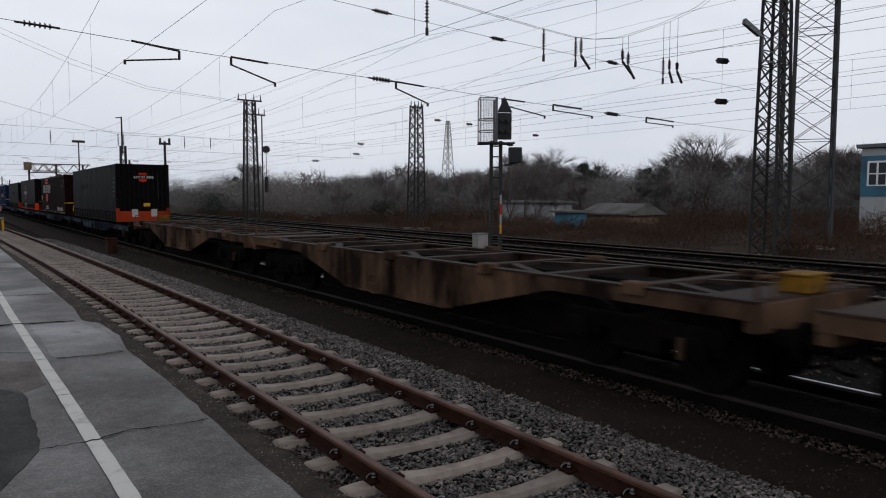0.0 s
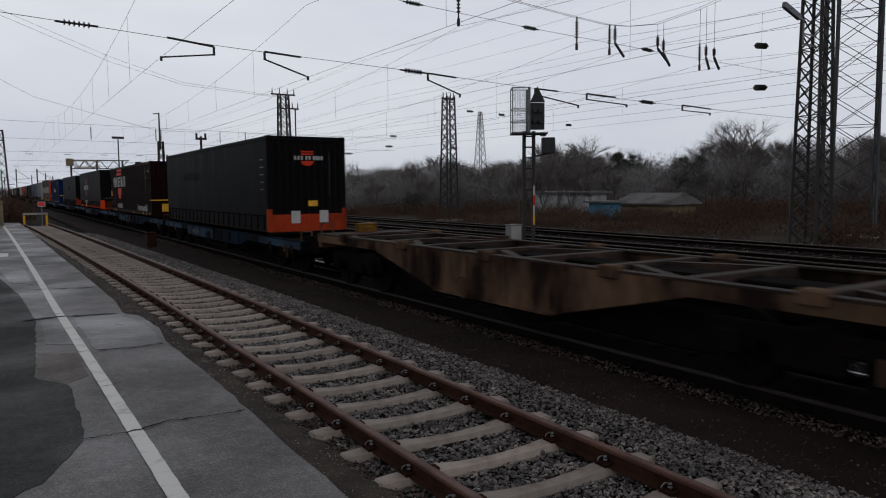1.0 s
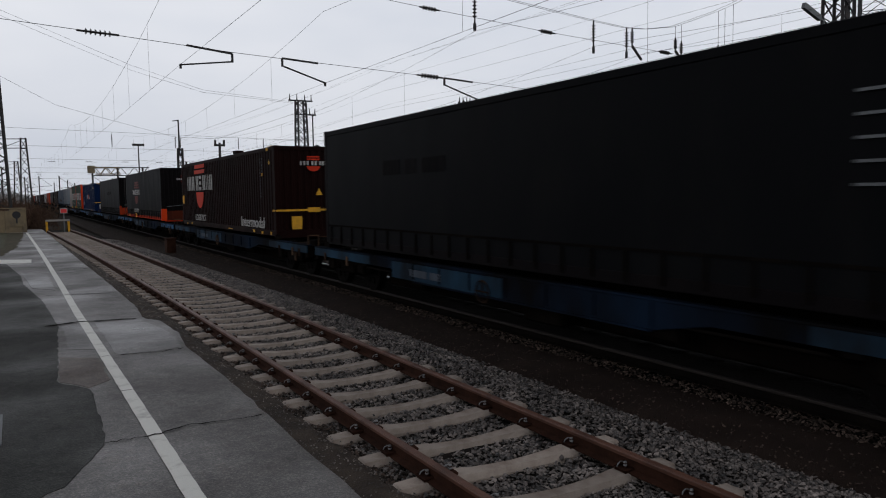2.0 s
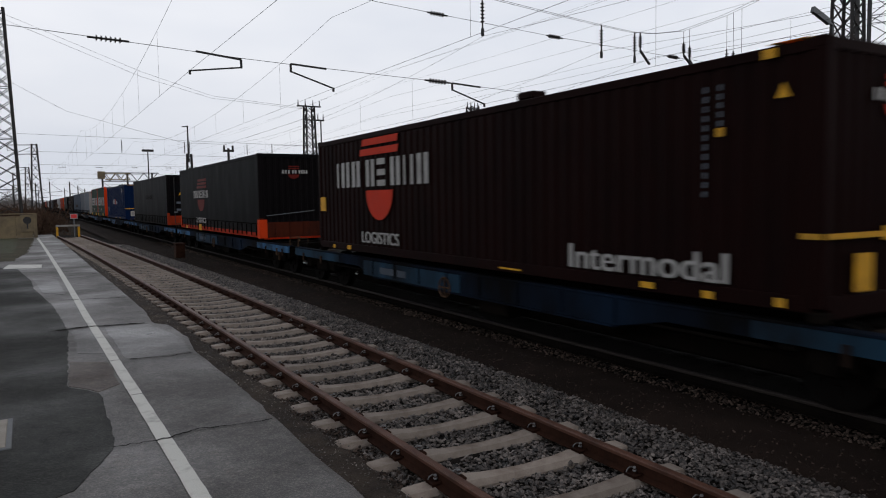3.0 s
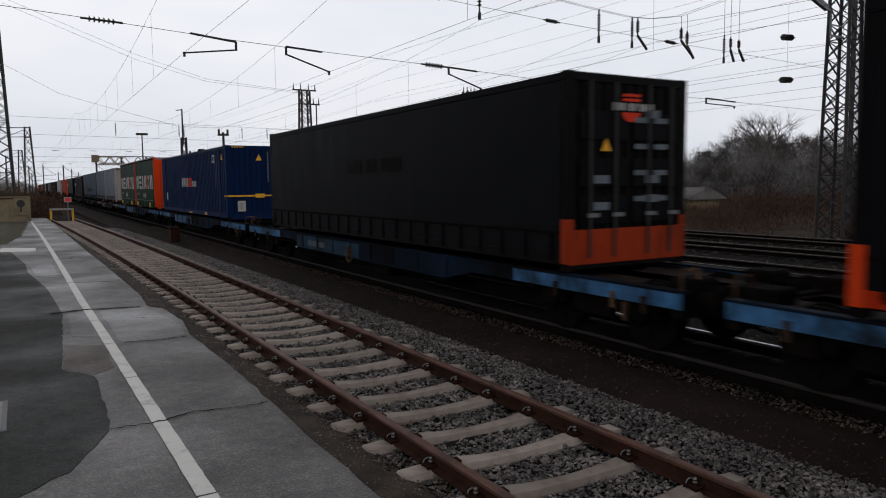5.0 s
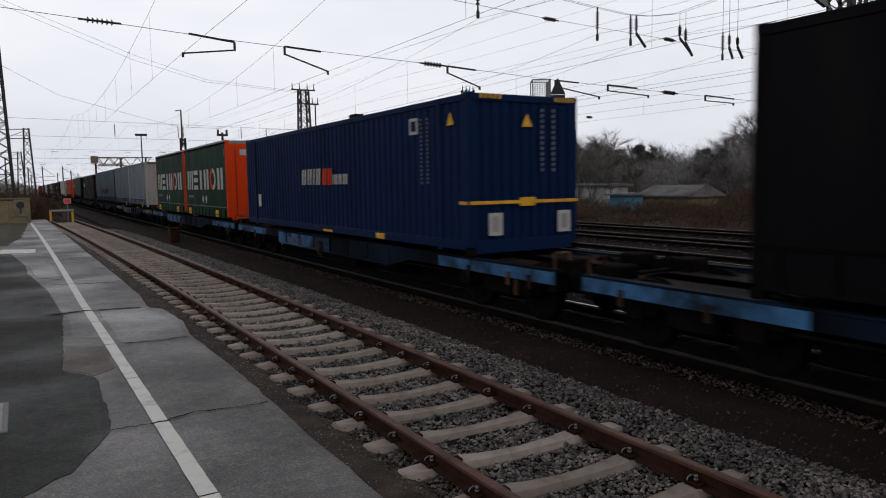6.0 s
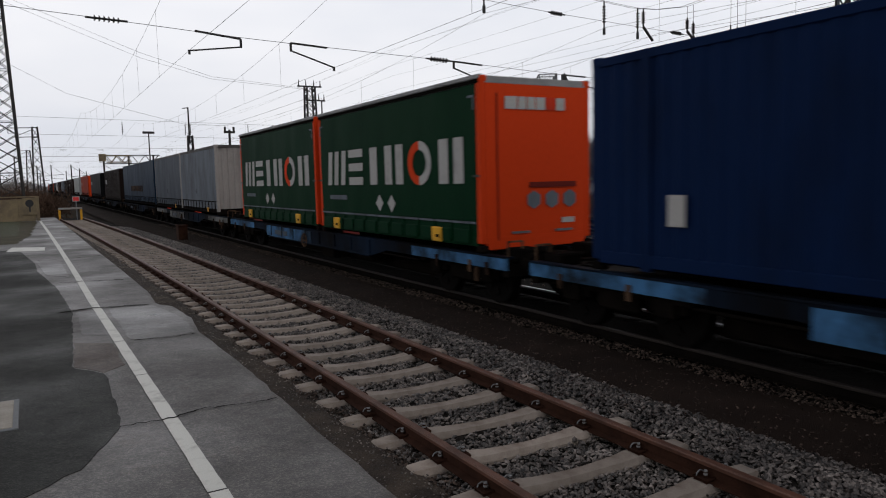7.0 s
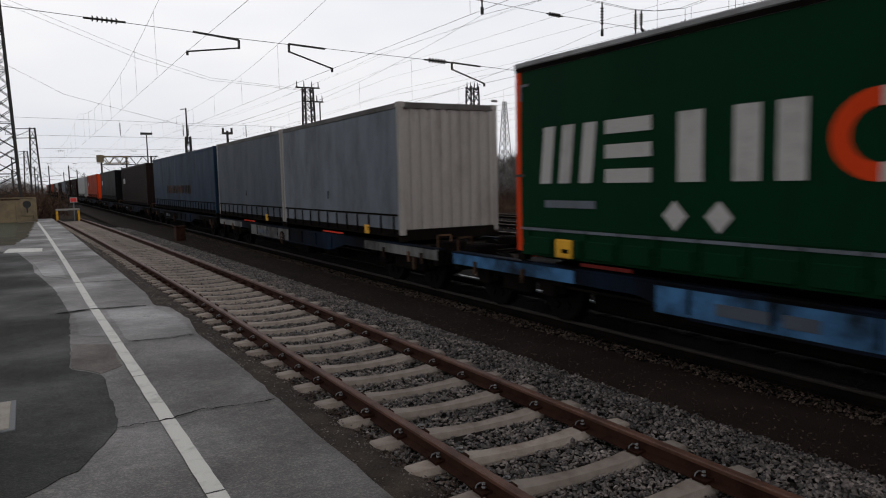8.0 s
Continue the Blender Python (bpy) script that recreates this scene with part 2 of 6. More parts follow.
M["orange_rail"] = paint("orange_sill", (0.30, 0.022, 0.006), 0.55, dirt=(0.09, 0.010, 0.005), amount=0.62)
M["orange_foot"] = paint("worn_orange_foot", (0.055, 0.012, 0.006), 0.6, dirt=(0.022, 0.008, 0.006), amount=0.55, scale=1.6)
# worn blue, dimmed further to paint in the shadow on the sill's middle
M["blue_mid"] = paint("wagon_blue_worn_shaded", (0.015, 0.042, 0.072), 0.5, dirt=(0.008, 0.010, 0.013), amount=0.52, scale=0.8)
M["grey_sill"] = paint("wagon_pale_grey", (0.17, 0.17, 0.165), 0.6, dirt=(0.03, 0.028, 0.026), amount=0.5, scale=0.9)
M["roof_dark"] = mat("dirty_roof_edge", (0.075, 0.070, 0.066), 0.6, var=0.25, scale=1.5, second=(0.045, 0.041, 0.038), fine=20, bump=0.2, spec=0.1)
M["pylon"] = mat("pylon_steel", (0.045, 0.047, 0.048), 0.7, 0.0, var=0.25, scale=2, fine=30, bump=0.15, spec=0.15)
M["yellow_dirty"] = mat("dirty_yellow_paint", (0.20, 0.10, 0.012), 0.6, var=0.25, scale=3, second=(0.08, 0.042, 0.010), second_at=0.52, fine=40, bump=0.1, spec=0.03)
M["yellow"] = mat("yellow_paint", (0.58, 0.30, 0.025), 0.5, var=0.2, scale=3, second=(0.36, 0.19, 0.03), second_at=0.58, fine=40, bump=0.1, spec=0.08)
M["twig"] = mat("winter_twigs", (0.115, 0.104, 0.098), 0.9, var=0.3, scale=0.6, second=(0.095, 0.080, 0.070), fine=10, bump=0, island=0.4, spec=0.03)
M["brush"] = mat("dry_brush", (0.052, 0.031, 0.022), 0.95, var=0.3, scale=0.12, second=(0.085, 0.055, 0.038), fine=3, bump=0, island=0.3, spec=0.02)
M["conifer"] = mat("evergreen", (0.018, 0.026, 0.017), 0.9, var=0.3, scale=0.3, second=(0.028, 0.036, 0.02), fine=6, bump=0, island=0.4)
# Distance haze is put into these wood colours, as in twigs and bark.
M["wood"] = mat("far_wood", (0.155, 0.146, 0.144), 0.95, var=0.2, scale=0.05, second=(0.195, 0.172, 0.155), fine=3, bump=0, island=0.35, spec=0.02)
M["wood_haze"] = mat("haze_tinted_wood", (0.17, 0.172, 0.178), 0.95, var=0.2, scale=0.03, second=(0.21, 0.205, 0.20), fine=2, bump=0, island=0.25, spec=0.0)
M["moss"] = mat("mossy_dirt", (0.040, 0.036, 0.020), 0.9, var=0.4, scale=1.2, second=(0.070, 0.058, 0.040), fine=30, bump=0.6, bump_dist=0.02, spec=0.1)
M["grass"] = mat("verge_grass", (0.030, 0.036, 0.011), 0.9, var=0.4, scale=1.5, second=(0.042, 0.038, 0.016), fine=40, bump=0.6, bump_dist=0.03)
M["bark"] = mat("bark", (0.075, 0.066, 0.060), 0.9, var=0.3, scale=3, fine=30, bump=0.5, spec=0.05)
M["wall_white"] = mat("render_white", (0.34, 0.35, 0.36), 0.8, var=0.15, scale=0.5, second=(0.33, 0.33, 0.32), fine=10, bump=0.1)
M["wall_blue"] = mat("cladding_blue", (0.055, 0.15, 0.22), 0.6, var=0.2, scale=0.5, second=(0.05, 0.10, 0.14), fine=10, bump=0.1, spec=0.1)
M["shed_roof"] = mat("fibre_cement_roof", (0.12, 0.115, 0.11), 0.85, var=0.25, scale=0.6, second=(0.07, 0.064, 0.058), fine=6, bump=0.2, spec=0.1)
M["shed_white"] = mat("grimy_white_cladding", (0.30, 0.30, 0.30), 0.8, var=0.2, scale=0.7, second=(0.11, 0.105, 0.10), fine=8, bump=0.1, spec=0.1)
M["window_white"] = mat("white_window_paint", (0.70, 0.70, 0.70), 0.5, var=0.08, scale=2, bump=0)
M["pane"] = mat("window_glass", (0.02, 0.025, 0.03), 0.2, var=0.1, scale=1, bump=0, spec=0.25)
M["sand_wall"] = mat("old_sand_wall", (0.17, 0.13, 0.075), 0.85, var=0.25, scale=1.2, second=(0.10, 0.08, 0.055), fine=20, bump=0.3)
M["manhole"] = mat("manhole_concrete", (0.27, 0.245, 0.21), 0.8, var=0.2, scale=3, second=(0.2, 0.18, 0.15), fine=60, bump=0.3)
M["lens_red"] = mat("red_sign_face", (0.60, 0.03, 0.03), 0.4, var=0.05, scale=2, bump=0)


# ---- mesh helpers ----
def to_mesh(bm, name, material, smooth=False):
    me = bpy.data.meshes.new(name)
    bm.to_mesh(me)
    bm.free()
    if smooth:
        for poly in me.polygons:
            poly.use_smooth = True
    me.materials.append(material)
    return me


def part(name, bm, material, parent, label="", smooth=False, at=None):
    """Links a bmesh (or a mesh) as one mesh object under a thing or a part."""
    me = to_mesh(bm, name, material, smooth) if isinstance(bm, bmesh.types.BMesh) else bm
    ob = new(name, me)
    ob.parent = parent
    if at is not None:
        ob.matrix_basis = at
    return tagged(ob, label)


def thing(name, label, category, group="", kind="", at=None):
    ob = tagged(new(name), label, category, group, kind)
    ob.empty_display_size = 0.2
    if at is not None:
        ob.matrix_basis = at
    return ob


def solo(name, bm, material, label, category, group="", kind="", smooth=False, at=None):
    ob = new(name, to_mesh(bm, name, material, smooth) if isinstance(bm, bmesh.types.BMesh) else bm)
    if at is not None:
        ob.matrix_basis = at
    return tagged(ob, label, category, group, kind)


def box(bm, x0, x1, y0, y1, z0, z1, bevel=0.0):
    r = bmesh.ops.create_cube(bm, size=1.0)
    for v in r["verts"]:
        v.co = Vector(((x0 + x1) / 2 + v.co.x * (x1 - x0), (y0 + y1) / 2 + v.co.y * (y1 - y0), (z0 + z1) / 2 + v.co.z * (z1 - z0)))
    if bevel:
        es = list({e for v in r["verts"] for e in v.link_edges})
        bmesh.ops.bevel(bm, geom=es, offset=bevel, segments=1, affect="EDGES")
    return bm


def nb(*a, **k):
    return box(bmesh.new(), *a, **k)


def bar(bm, a, b, w, h=None):
    """A straight bar of w by h between two points."""
    a, b = Vector(a), Vector(b)
    d = b - a
    q = d.to_track_quat("Z", "Y").to_matrix().to_4x4()
    bmesh.ops.create_cube(bm, size=1.0, matrix=Matrix.Translation((a + b) / 2) @ q @ Matrix.Diagonal((w, h or w, d.length, 1)))
    return bm


def tube(bm, a, b, r, seg=10, r2=None):
    a, b = Vector(a), Vector(b)
    d = b - a
    q = d.to_track_quat("Z", "Y").to_matrix().to_4x4()
    bmesh.ops.create_cone(bm, cap_ends=True, segments=seg, radius1=r, radius2=r if r2 is None else r2, depth=d.length,
                          matrix=Matrix.Translation((a + b) / 2) @ q)
    return bm


def wire_mesh(lines, r, name="wire"):
    """Thin three-sided tubes along polylines."""
    vs, fs = [], []
    for pts in lines:
        pts = [Vector(q) for q in pts]
        n0 = len(vs)
        for i, q in enumerate(pts):
            d = (pts[min(i + 1, len(pts) - 1)] - pts[max(i - 1, 0)]).normalized()
            s = d.cross(Vector((0, 0, 1)))
            s = s.normalized() if s.length > 1e-3 else Vector((1, 0, 0))
            u = s.cross(d)
            for k in range(3):
                an = k * 2.0944
                vs.append(q + s * (r * math.cos(an)) + u * (r * math.sin(an)))
        for i in range(len(pts) - 1):
            for k in range(3):
                a, b = n0 + i * 3 + k, n0 + i * 3 + (k + 1) % 3
                fs.append((a, b, b + 3, a + 3))
    me = bpy.data.meshes.new(name)
    me.from_pydata(vs, [], fs)
    me.materials.append(M["wire"])
    return me


def sag(a, b, drop, n=14):
    a, b = Vector(a), Vector(b)
    return [a.lerp(b, i / n) - Vector((0, 0, drop * 4 * (i / n) * (1 - i / n))) for i in range(n + 1)]


def extrude_profile(prof, y0, y1, n=1):
    """Extrudes a closed x, z profile along y."""
    bm = bmesh.new()
    rows = [[bm.verts.new((x, y0 + (y1 - y0) * i / n, z)) for x, z in prof] for i in range(n + 1)]
    k = len(prof)
    for i in range(n):
        for j in range(k):
            bm.faces.new((rows[i][j], rows[i][(j + 1) % k], rows[i + 1][(j + 1) % k], rows[i + 1][j]))
    bm.faces.new(rows[0][::-1])
    bm.faces.new(rows[-1])
    bmesh.ops.recalc_face_normals(bm, faces=bm.faces)
    return bm


def soup(name, verts, faces, material):
    me = bpy.data.meshes.new(name)
    me.from_pydata([tuple(v) for v in verts], [], [tuple(q) for q in faces])
    me.materials.append(material)
    return me


def grid_sheet(x0, x1, y0, y1, nx, ny, height):
    bm = bmesh.new()
    vs = [[bm.verts.new((x0 + (x1 - x0) * i / nx, y0 + (y1 - y0) * j / ny, 0)) for j in range(ny + 1)] for i in range(nx + 1)]
    for row in vs:
        for v in row:
            v.co.z = height(v.co.x, v.co.y)
    for i in range(nx):
        for j in range(ny):
            bm.faces.new((vs[i][j], vs[i + 1][j], vs[i + 1][j + 1], vs[i][j + 1]))
    return bm


# ---- the ground ----
NEAR, TRAIN = 3.58, 8.06
TRACKS = [12.54, 17.0, 21.6, 26.2]
RAIL_Z = -0.08


def smooth_step(a, b, v):
    k = min(1, max(0, (v - a) / (b - a)))
    return k * k * (3 - 2 * k)


def land(x, y):
    """Level yard with a low bank and a wooded rise behind it."""
    z = -0.62
    z += 3.0 * smooth_step(80, 190, x) + 6 * smooth_step(190, 420, x)
    z += 0.25 * noise.noise((x * 0.12, y * 0.12, 0)) * smooth_step(30, 45, x)
    return z


edges = [-3000, -800, -300, -120, -60, -20, 0, 10, 20, 30, 36, 42, 48, 54, 60, 70, 80, 90, 105, 120, 140, 160, 190, 230, 300, 420, 900, 3000]
ys = [-3000, -800, -300, -100, -40, -10, 5, 15, 25, 35, 45, 55, 65, 80, 100, 120, 150, 190, 240, 300, 400, 600, 1000, 3000]
bm = bmesh.new()
gv = [[bm.verts.new((x, y, land(x, y))) for y in ys] for x in edges]
for i in range(len(edges) - 1):
    for j in range(len(ys) - 1):
        bm.faces.new((gv[i][j], gv[i + 1][j], gv[i + 1][j + 1], gv[i][j + 1]))
solo("ground", bm, M["ground"], "dark brown yard ground with dry brush rising to woods", "ground", kind="structure", smooth=True)


def bend(y):
    """The siding and its platform drift gently aside towards the buffer stop."""
    return -1.0 * (max(0.0, y - 12) / 46) ** 1.6


def edge_x(y):
    a = np.interp(y, (5, 8.8, 11.3, 12.7, 14.35, 14.55, 16.2, 22.8, 30), (2.15, 2.20, 2.16, 2.29, 2.20, 1.98, 2.10, 2.06, 1.97))
    return float(a) + 0.03 * noise.noise((y * 0.9, 3, 0)) + 0.025 * noise.noise((y * 3.1, 7, 0)) + 0.3 * (bend(max(30, y)) - bend(30))


# asphalt platform: a slab with an irregular broken edge along the track
PLAT = -0.10
bm = bmesh.new()
prev = None
for i in range(0, 260):
    y = -14 + i * 0.3
    a = bm.verts.new((-14, y, PLAT))
    m1 = bm.verts.new((-2, y, PLAT + 0.002 * noise.noise((0, y * 0.3, 5))))
    b = bm.verts.new((edge_x(y) - 0.08, y, PLAT + 0.002 * noise.noise((2, y * 0.5, 5))))
    c = bm.verts.new((edge_x(y), y, PLAT - 0.015))
    d = bm.verts.new((edge_x(y) + 0.02, y, PLAT - 0.4))
    row = (a, m1, b, c, d)
    if prev:
        for k in range(4):
            bm.faces.new((prev[k], row[k], row[k + 1], prev[k + 1]))
    prev = row
bmesh.ops.recalc_face_normals(bm, faces=bm.faces)
platform = solo("pavement", bm, M["asphalt"], "worn wet grey asphalt platform with cracks and patches", "pavement", kind="structure")


def patch(pts, z, material, label, name="asphalt_patch", jag=0.02):
    rnd = random.Random(len(pts))
    fine = []
    for (xa, ya), (xb, yb) in zip(pts, pts[1:] + pts[:1]):
        n = max(1, int(math.hypot(xb - xa, yb - ya) / 0.15)) if jag else 1
        fine += [(xa + (xb - xa) * i / n + rnd.uniform(-jag, jag), ya + (yb - ya) * i / n + rnd.uniform(-jag, jag)) for i in range(n)]
    pts = fine
    bm = bmesh.new()
    top = [bm.verts.new((x, y, z)) for x, y in pts]
    low = [bm.verts.new((x, y, z - 0.03)) for x, y in pts]
    bm.faces.new(top)
    for i in range(len(pts)):
        j = (i + 1) % len(pts)
        bm.faces.new((top[i], low[i], low[j], top[j]))
    bmesh.ops.recalc_face_normals(bm, faces=bm.faces)
    return part(name, bm, material, platform, label)


patch([(0.28, 6.5), (0.57, 7.15), (0.62, 7.36), (0.66, 9.45), (0.33, 9.97), (0.40, 11.6), (0.54, 14.6), (0.41, 18.3), (0.06, 22.4), (0.0, 25.0), (-0.5, 31), (-6, 31),
       (-6, 4.6), (-0.4, 5.75), (0.2, 6.3)], PLAT + 0.006, M["asphalt_new"], "dark newer asphalt patch")
patch([(1.16, 11.32), (1.7, 11.22), (2.08, 11.32), (2.14, 12.8), (1.9, 14.4), (1.13, 14.55)], PLAT + 0.0045, M["asphalt_wet"], "damp pale asphalt slab")
patch([(0.58, 12.2), (0.93, 11.9), (0.92, 14.6), (0.60, 14.5)], PLAT + 0.0045, M["asphalt_wet"], "damp pale asphalt slab")
patch([(0.25, 21.2), (0.75, 20.4), (0.70, 25.0), (0.05, 25.4)], PLAT + 0.008, M["asphalt_wet"], "damp pale asphalt slab")
patch([(-9, 34), (-0.6, 34.5), (-0.1, 40), (0.15, 48), (0.35, 57.5), (-9, 57.5)], PLAT + 0.008, M["moss"], "brown mossy edge of the platform", jag=0.08)
patch([(0.345, 10.0), (0.66, 9.5), (0.90, 9.8), (0.93, 11.2), (0.42, 11.6)], PLAT + 0.005, M["asphalt_brown"], "brownish worn asphalt patch")


def line_strip(y0, y1, x0, x1, label, seed, gap=0.0):
    rnd = random.Random(seed)
    bm = bmesh.new()
    n = max(2, int((y1 - y0) / 0.15))
    prev = None
    for i in range(n + 1):
        y = y0 + (y1 - y0) * i / n
        j0, j1 = rnd.uniform(-0.003, 0.003), rnd.uniform(-0.003, 0.003)
        b = bend(y) * 0.4 + 0.055 - 0.010 * (min(y, 16) - 5)
        row = (bm.verts.new((x0 + j0 + b, y, PLAT + 0.010)), bm.verts.new((x1 + j1 + b, y, PLAT + 0.010)))
        if prev:
            bm.faces.new((prev[0], prev[1], row[1], row[0]))
        prev = row
    part("line_marking", bm, M["line"], platform, label)


ends = [-6, 1.6, 3.4, 5.25, 7.2, 9.1, 11.3, 15.15, 19.4, 24.0, 29.0, 34.5, 41, 48, 57]
for i in range(len(ends) - 1):
    line_strip(ends[i] + 0.012, ends[i + 1] - 0.012, 0.94, 1.08, "worn white painted edge line", i)
patch([(-0.85, 30.2), (0.36, 29.8), (0.39, 31.4), (-0.72, 32.3)], PLAT + 0.012, M["line"], "worn white painted cross bar", "line_marking")


def crack(pts, w=0.012):
    """A jagged open crack, filled with dirt."""
    rnd = random.Random(len(pts) * 7 + int(pts[0][1] * 10))
    bm = bmesh.new()
    prev = None
    fine = []
    for a, b in zip(pts, pts[1:]):
        for i in range(8):
            k = i / 8
            fine.append((a[0] + (b[0] - a[0]) * k + rnd.uniform(-1, 1) * 0.012, a[1] + (b[1] - a[1]) * k + rnd.uniform(-1, 1) * 0.03))
    for x, y in fine:
        ww = w * rnd.uniform(0.5, 1.6)
        row = (bm.verts.new((x, y - ww, PLAT + 0.0135)), bm.verts.new((x, y + ww, PLAT + 0.0135)))
        if prev:
            bm.faces.new((prev[0], row[0], row[1], prev[1]))
        prev = row
    part("crack", bm, M["bed_dark"], platform, "dark dirt-filled crack")


crack([(0.59, 7.2), (1.03, 7.19), (1.35, 7.32), (1.73, 7.23), (2.17, 7.21)], 0.010)
crack([(0.33, 14.57), (0.9, 14.77), (1.27, 14.63), (1.94, 14.5)], 0.035)
crack([(1.2, 11.22), (1.71, 11.11), (2.12, 11.22)], 0.014)
crack([(0.5, 19.3), (1.4, 19.0), (2.05, 18.8)], 0.03)
crack([(0.1, 25.6), (1.2, 25.8), (2.0, 26.1)], 0.03)
crack([(0.62, 7.3), (0.63, 8.4), (0.66, 9.4)], 0.006)

mh = thing("manhole_cover", "pale square concrete manhole cover set in asphalt", "manhole cover", at=pose(-0.66, 8.25, PLAT))
part("frame", nb(-0.42, 0.42, -0.55, 0.55, -0.05, 0.018, bevel=0.006), M["galv"], mh, "rusty steel frame")
part("lid", nb(-0.37, 0.37, -0.5, 0.5, -0.05, 0.028, bevel=0.006), M["manhole"], mh, "pale concrete lid")

# dirt strip, ballast beds and the cinder path between the tracks
def strip(name, xs, y0, y1, step, material, label, kind="structure", amp=0.02, curve=False):
    bm = bmesh.new()
    prev = None
    n = int((y1 - y0) / step)
    for i in range(n + 1):
        y = y0 + (y1 - y0) * i / n
        row = [bm.verts.new((x + (bend(y) if curve else 0), y, z + amp * noise.noise((x * 3, y * 3, 1)))) for x, z in xs]
        if prev:
            for k in range(len(xs) - 1):
                bm.faces.new((prev[k], prev[k + 1], row[k + 1], row[k]))
        prev = row
    return solo(name, bm, material, label, name.replace("_", " "), kind=kind, smooth=True)


strip("dirt_verge", [(1.6, -0.5), (1.9, -0.14), (2.2, -0.13), (2.42, -0.138), (2.52, -0.175), (2.62, -0.215), (2.9, -0.26)], -12, 64, 0.25, M["dirt"],
      "dark damp dirt along the platform edge", amp=0.03, curve=True)
strip("ballast_near", [(2.3, -0.24), (2.7, -0.21), (2.9, -0.235), (4.3, -0.235), (4.9, -0.21), (5.3, -0.235), (5.95, -0.42)], -12, 64, 0.25, M["bed"],
      "grey crushed stone track bed", amp=0.03, curve=True)
strip("cinder_path", [(5.2, -0.46), (5.5, -0.33), (5.9, -0.30), (6.5, -0.29), (7.0, -0.285), (7.5, -0.45)], -12, 120, 0.4, M["path"],
      "dark brown cinder walkway between two tracks")
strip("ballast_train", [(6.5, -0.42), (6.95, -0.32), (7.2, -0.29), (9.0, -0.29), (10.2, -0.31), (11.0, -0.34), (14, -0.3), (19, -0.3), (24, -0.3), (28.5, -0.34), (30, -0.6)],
      -30, 330, 1.5, M["bed_dark"], "ballast under the through tracks, painted near-black for the train's shade")


def stones(name, n, x0, x1, y0, y1, top, size, seed, label, skip=None, curve=True, material=None, back=False):
    """Crushed stones: low-poly lumps, each turned and sized at random."""
    rs = np.random.RandomState(seed)
    base = np.array([(1, 0, 0.1), (0.3, 0.9, -0.1), (-0.8, 0.6, 0.1), (-0.8, -0.6, -0.15), (0.35, -0.9, 0.1), (0.25, 0.1, 0.75), (-0.3, -0.1, 0.65), (0, 0, -0.6)])
    tri = np.array([(0, 1, 5), (1, 2, 5), (2, 6, 5), (2, 3, 6), (3, 4, 6), (4, 5, 6), (4, 0, 5), (1, 0, 7), (2, 1, 7), (3, 2, 7), (4, 3, 7), (0, 4, 7)])
    # more stones near the camera, fewer far off
    u = rs.rand(n)
    y = y0 + (y1 - y0) * u ** (1.0 if back else 1.9)
    x = x0 + (x1 - x0) * rs.rand(n)
    keep = np.ones(n, bool) if skip is None else np.array([not skip(a, b) for a, b in zip(x, y)])
    x, y = x[keep], y[keep]
    n = len(x)
    s = size * (0.6 + 0.8 * rs.rand(n)) * (1 + np.clip((y - 8) / 45, 0, 0.7))
    an, ti = rs.rand(n) * 6.283, (rs.rand(n) - 0.5) * 1.6
    v = base[None] * (1 + 0.35 * (rs.rand(n, 8, 3) - 0.5)) * s[:, None, None] * np.array([1, 0.75, 0.7])
    c, sn = np.cos(ti)[:, None], np.sin(ti)[:, None]
    vx, vz = v[..., 0] * c - v[..., 2] * sn, v[..., 0] * sn + v[..., 2] * c
    c, sn = np.cos(an)[:, None], np.sin(an)[:, None]
    vx, vy = vx * c - v[..., 1] * sn, vx * sn + v[..., 1] * c
    off = np.array([bend(b) for b in y]) if curve else np.zeros(n)
    z = np.array([top(a, b) for a, b in zip(x, y)]) + 0.012 * rs.randn(n)
    verts = np.stack([vx + (x + off)[:, None], vy + y[:, None], vz + z[:, None]], -1).reshape(-1, 3)
    faces = (tri[None] + (np.arange(n) * 8)[:, None, None]).reshape(-1, 3)
    me = bpy.data.meshes.new(name)
    me.vertices.add(len(verts))
    me.vertices.foreach_set("co", verts.ravel())
    me.loops.add(faces.size)
    me.loops.foreach_set("vertex_index", faces.ravel().astype(np.int32))
    me.polygons.add(len(faces))
    me.polygons.foreach_set("loop_start", np.arange(0, faces.size, 3, dtype=np.int32))
    me.polygons.foreach_set("loop_total", np.full(len(faces), 3, dtype=np.int32))
    me.polygons.foreach_set("use_smooth", np.zeros(len(faces), dtype=bool))
    me.update(calc_edges=True)
    me.materials.append(material or M["stone"])
    return solo(name, me, None, label, "ballast", kind="stuff")


SLEEPER_0, PITCH = 4.89, 0.688


def on_sleeper(x, y):
    if not NEAR - 1.1 < x < NEAR + 1.22:
        return False
    k = (y - SLEEPER_0) / PITCH
    return abs(k - round(k)) * PITCH < 0.125 + (0.02 if y > 12 else 0)


def bed_top(x, y):
    return (-0.215 if NEAR - 0.72 < x < NEAR + 0.72 else -0.195) if x < 5.1 else -0.185 - 0.165 * (x - 5.1)


stones("ballast_stones", 98000, 2.62, 5.78, 1.2, 46, bed_top, 0.0235, 3, "grey crushed ballast stones round the sleepers", on_sleeper)
stones("ballast_stones_behind", 9000, 2.62, 5.7, -11, 1.2, bed_top, 0.030, 23, "grey crushed ballast stones round the sleepers", on_sleeper, back=True)
